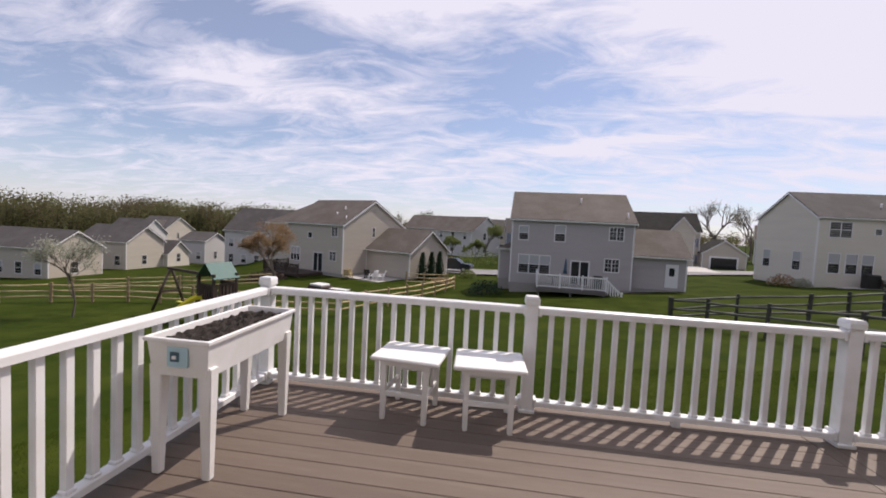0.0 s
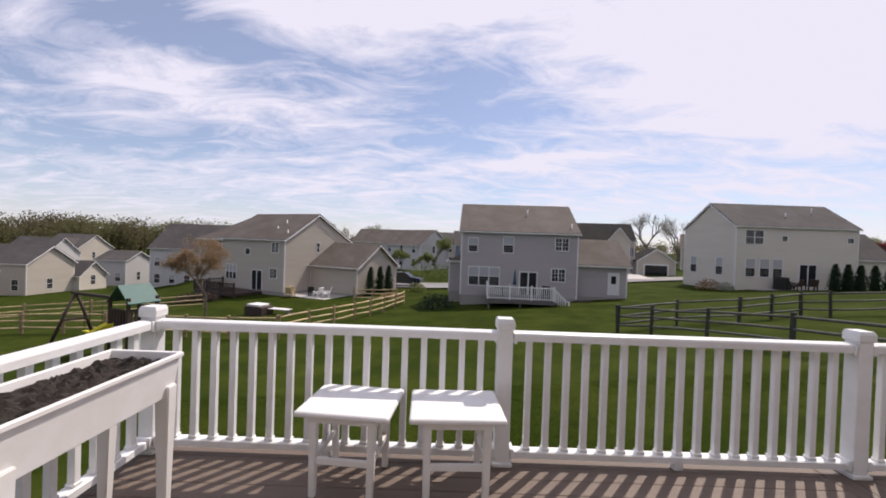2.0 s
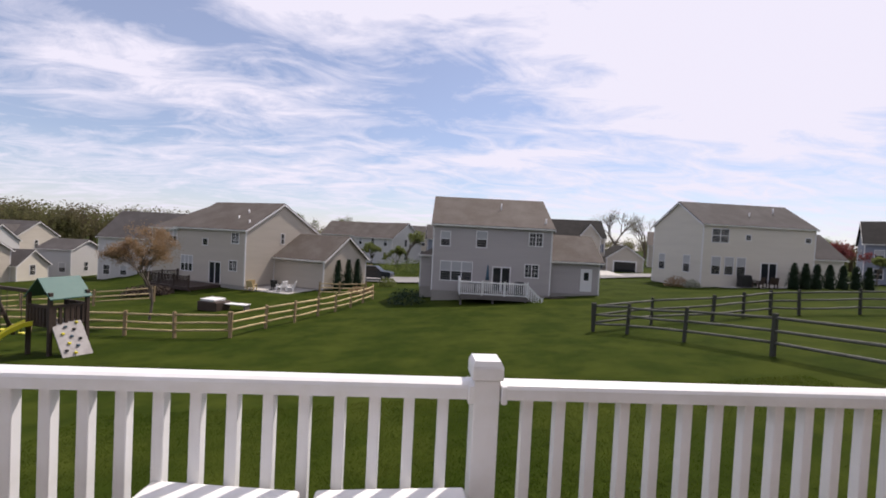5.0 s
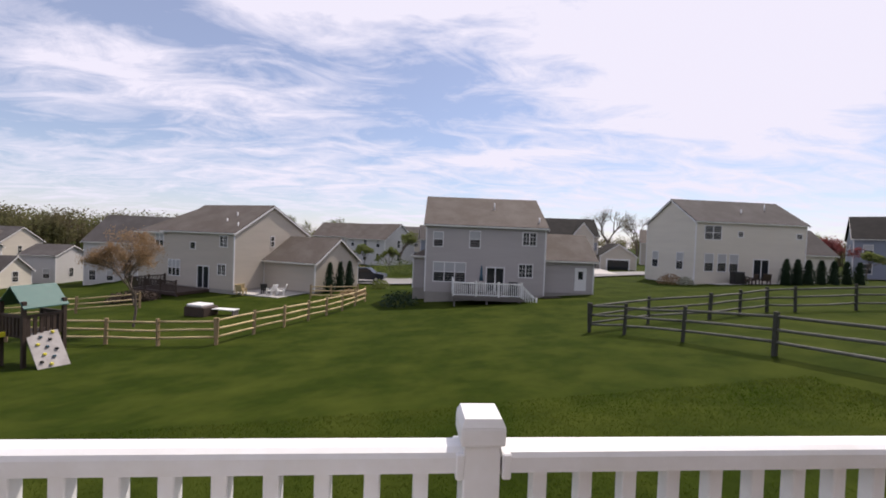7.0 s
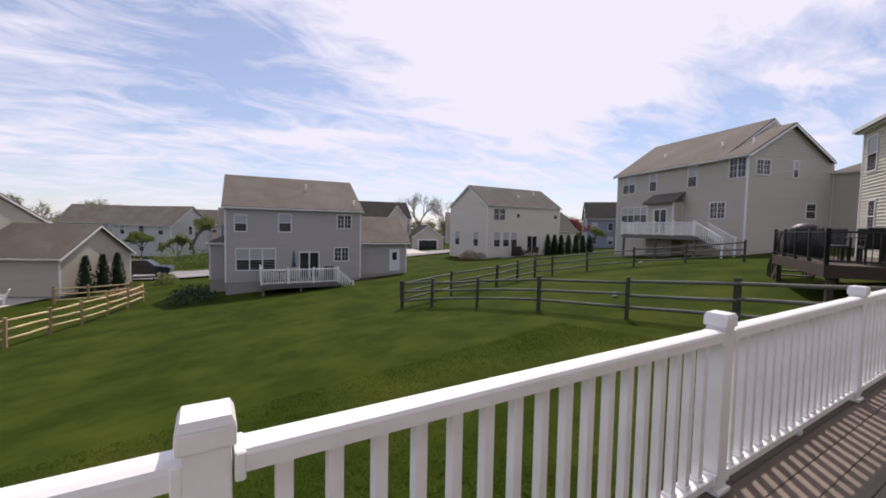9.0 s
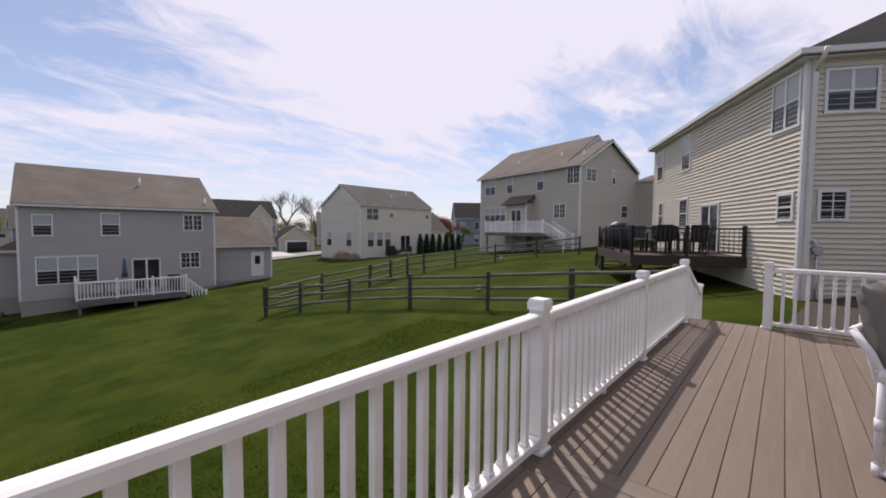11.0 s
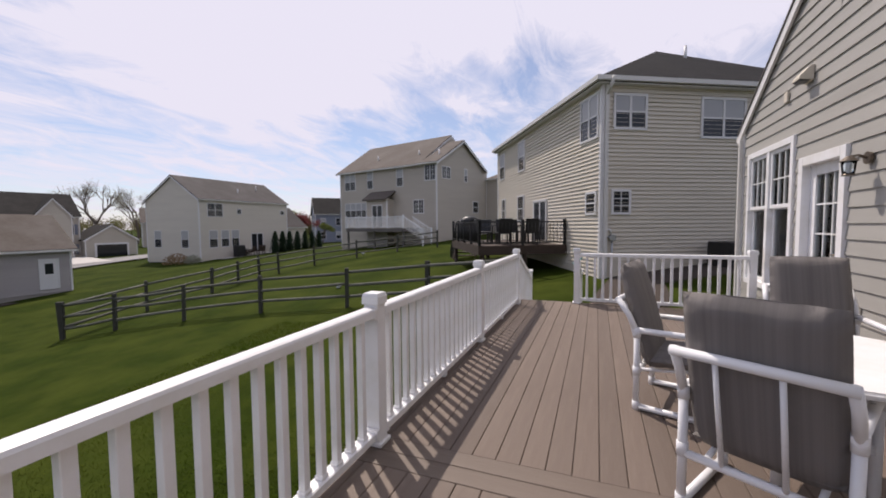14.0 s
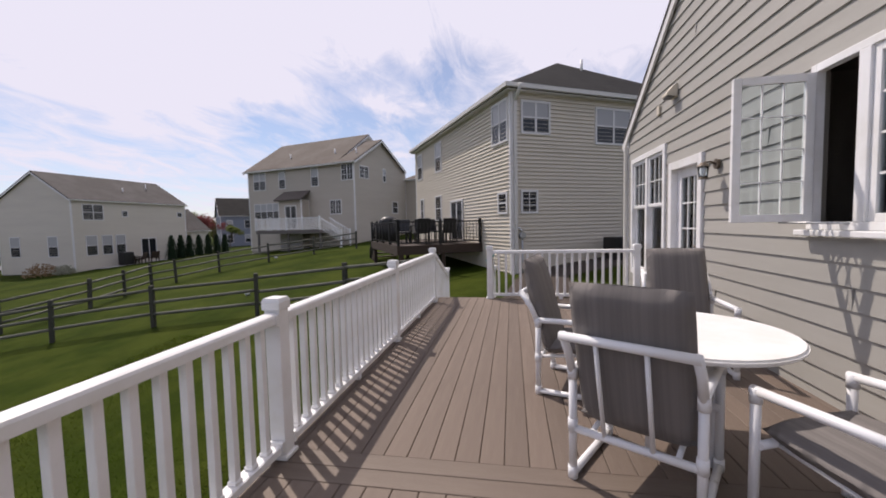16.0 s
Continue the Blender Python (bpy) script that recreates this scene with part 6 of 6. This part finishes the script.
part("body", box((-0.8, -0.6, 0), (0.8, 0.6, 0.62), 0.04), DARK_WOOD, hot)
part("cover", box((-0.7, -0.5, 0.62), (0.5, 0.5, 0.78), 0.05), RESIN, hot, "pale cover")
bench = thing("garden_bench", "pale wooden bench beside the tub", "bench", pose(x + 1.5, y - 0.1, ground_z(x + 1.5, y), 0, 0, -14))
part("seat", box((-0.9, -0.3, 0.38), (0.9, 0.3, 0.44), 0.01), RESIN, bench)
for e in (-0.8, 0.8):
    part("leg", box((e - 0.05, -0.25, 0), (e + 0.05, 0.25, 0.38)), GREY_WOOD, bench)


for gx_, gy_, ga in ((33.4, 34.9, 20), (34.6, 34.6, -20), (37.8, 35.2, 10)):
    c = thing("garden_chair", "dark garden chair behind the cream house", "chair", pose(gx_, gy_, ground_z(gx_, gy_) + 0.06, 0, 0, ga), "garden chairs")
    part("seat", box((-0.35, -0.35, 0.36), (0.35, 0.35, 0.48), 0.03), DARK_WOOD, c)
    part("backrest", box((-0.35, -0.05, 0), (0.35, 0.05, 0.65), 0.03), DARK_WOOD, c).matrix_basis = pose(0, -0.33, 0.42, 14)
    for e in (-0.33, 0.33):
        part("armrest", box((e - 0.06, -0.33, 0.6), (e + 0.06, 0.35, 0.65)), DARK_WOOD, c)
        for e2 in (-0.28, 0.28):
            part("leg", box((e - 0.04, e2 - 0.04, 0), (e + 0.04, e2 + 0.04, 0.6)), DARK_WOOD, c)
gc = thing("covered_grill", "tall dark covered grill behind the cream house", "grill", pose(32.4, 35.4, ground_z(32.4, 35.4) + 0.06))
part("cover", box((-0.55, -0.35, 0), (0.55, 0.35, 1.25), 0.1), BLACK_METAL, gc)
part("side_shelf", box((0.56, -0.3, 0.75), (0.95, 0.3, 0.82), 0.02), BLACK_METAL, gc)

# parked vehicles
def car(x, y, yaw, paint, label, name="parked_car"):
    c = thing(name, label, "car", pose(x, y, ground_z(x, y) + 0.17, 0, 0, yaw))
    body = [(-2.3, 0.45), (-2.35, 0.85), (-2.2, 1.0), (-1.0, 1.08), (1.1, 1.1), (2.25, 1.0), (2.35, 0.75), (2.3, 0.42), (1.9, 0.3), (-1.9, 0.3)]
    bm = prism(body, 1.8, None, "y", -0.9)
    bmesh.ops.bevel(bm, geom=bm.edges[:], offset=0.06, segments=2, affect="EDGES")
    part("body", bm, paint, c)
    bm = prism([(-1.9, 1.05), (-1.5, 1.62), (0.35, 1.66), (1.1, 1.08)], 1.5, None, "y", -0.75)
    bmesh.ops.bevel(bm, geom=bm.edges[:], offset=0.06, segments=2, affect="EDGES")
    cab = part("cabin", bm, paint, c)
    for s in (-0.765, 0.745):
        part("side_window", prism([(-1.6, 1.12), (-1.35, 1.55), (0.28, 1.58), (0.8, 1.12)], 0.02, None, "y", s), PANE_DARK, cab)
    for u in (-1.45, 1.45):
        for s in (-0.9, 0.7):
            w = part("wheel", tube([(u, s, 0.33), (u, s + 0.2, 0.33)], 0.33, None, 18), RUBBER, c)
            part("rim", tube([(u, s - 0.01, 0.33), (u, s + 0.21, 0.33)], 0.2, None, 12), STEEL, w)
    for s in (-0.7, 0.45):
        part("headlight", box((2.25, s, 0.72), (2.36, s + 0.25, 0.86), 0.02), CLEAR, c)
    return c


car(-5.3, 46.8, -12, CAR_PAINT, "dark parked car in the driveway by the garage")
car(-8.0, 48.6, -60, CAR_SILVER, "silver parked car behind the dark car")
x, y = dir_at(-29.6, 90)
car(x, y, 60, CAR_PAINT, "dark parked car far down the street")

# balls left on the grass
for x, y in ((13.2, 8.2), (24.6, 14.4)):
    b = bmesh.new()
    bmesh.ops.create_uvsphere(b, u_segments=16, v_segments=10, radius=0.11, matrix=Matrix.Translation((0, 0, 0.10)))
    for f in b.faces:
        f.smooth = True
    o = tagged(link_mesh("ball", b, VINYL), "white ball lying on the grass", "ball", "balls")
    o.matrix_basis = pose(x, y, ground_z(x, y))

# grass near the deck
rng = np.random.default_rng(5)
count = 130000
verts, faces = [], []
for i in range(count):
    x = rng.uniform(-7, 9)
    y = 0.15 + 7.0 * rng.random() ** 1.8
    z = ground_z(x, y) + 0.01
    a, hgt, w = rng.uniform(0, math.tau), rng.uniform(0.012, 0.034), rng.uniform(0.005, 0.010)
    lean = rng.normal(0, 0.03, 2)
    dx, dy = math.cos(a) * w, math.sin(a) * w
    n = len(verts)
    verts += [(x - dx, y - dy, z - 0.02), (x + dx, y + dy, z - 0.02), (x + lean[0], y + lean[1], z + hgt)]
    faces.append((n, n + 1, n + 2))
me = bpy.data.meshes.new("grass")
me.from_pydata(verts, [], faces)
me.materials.append(BLADE)
tagged(new("grass", me), "short green grass blades on the lawn", "grass", kind="stuff")
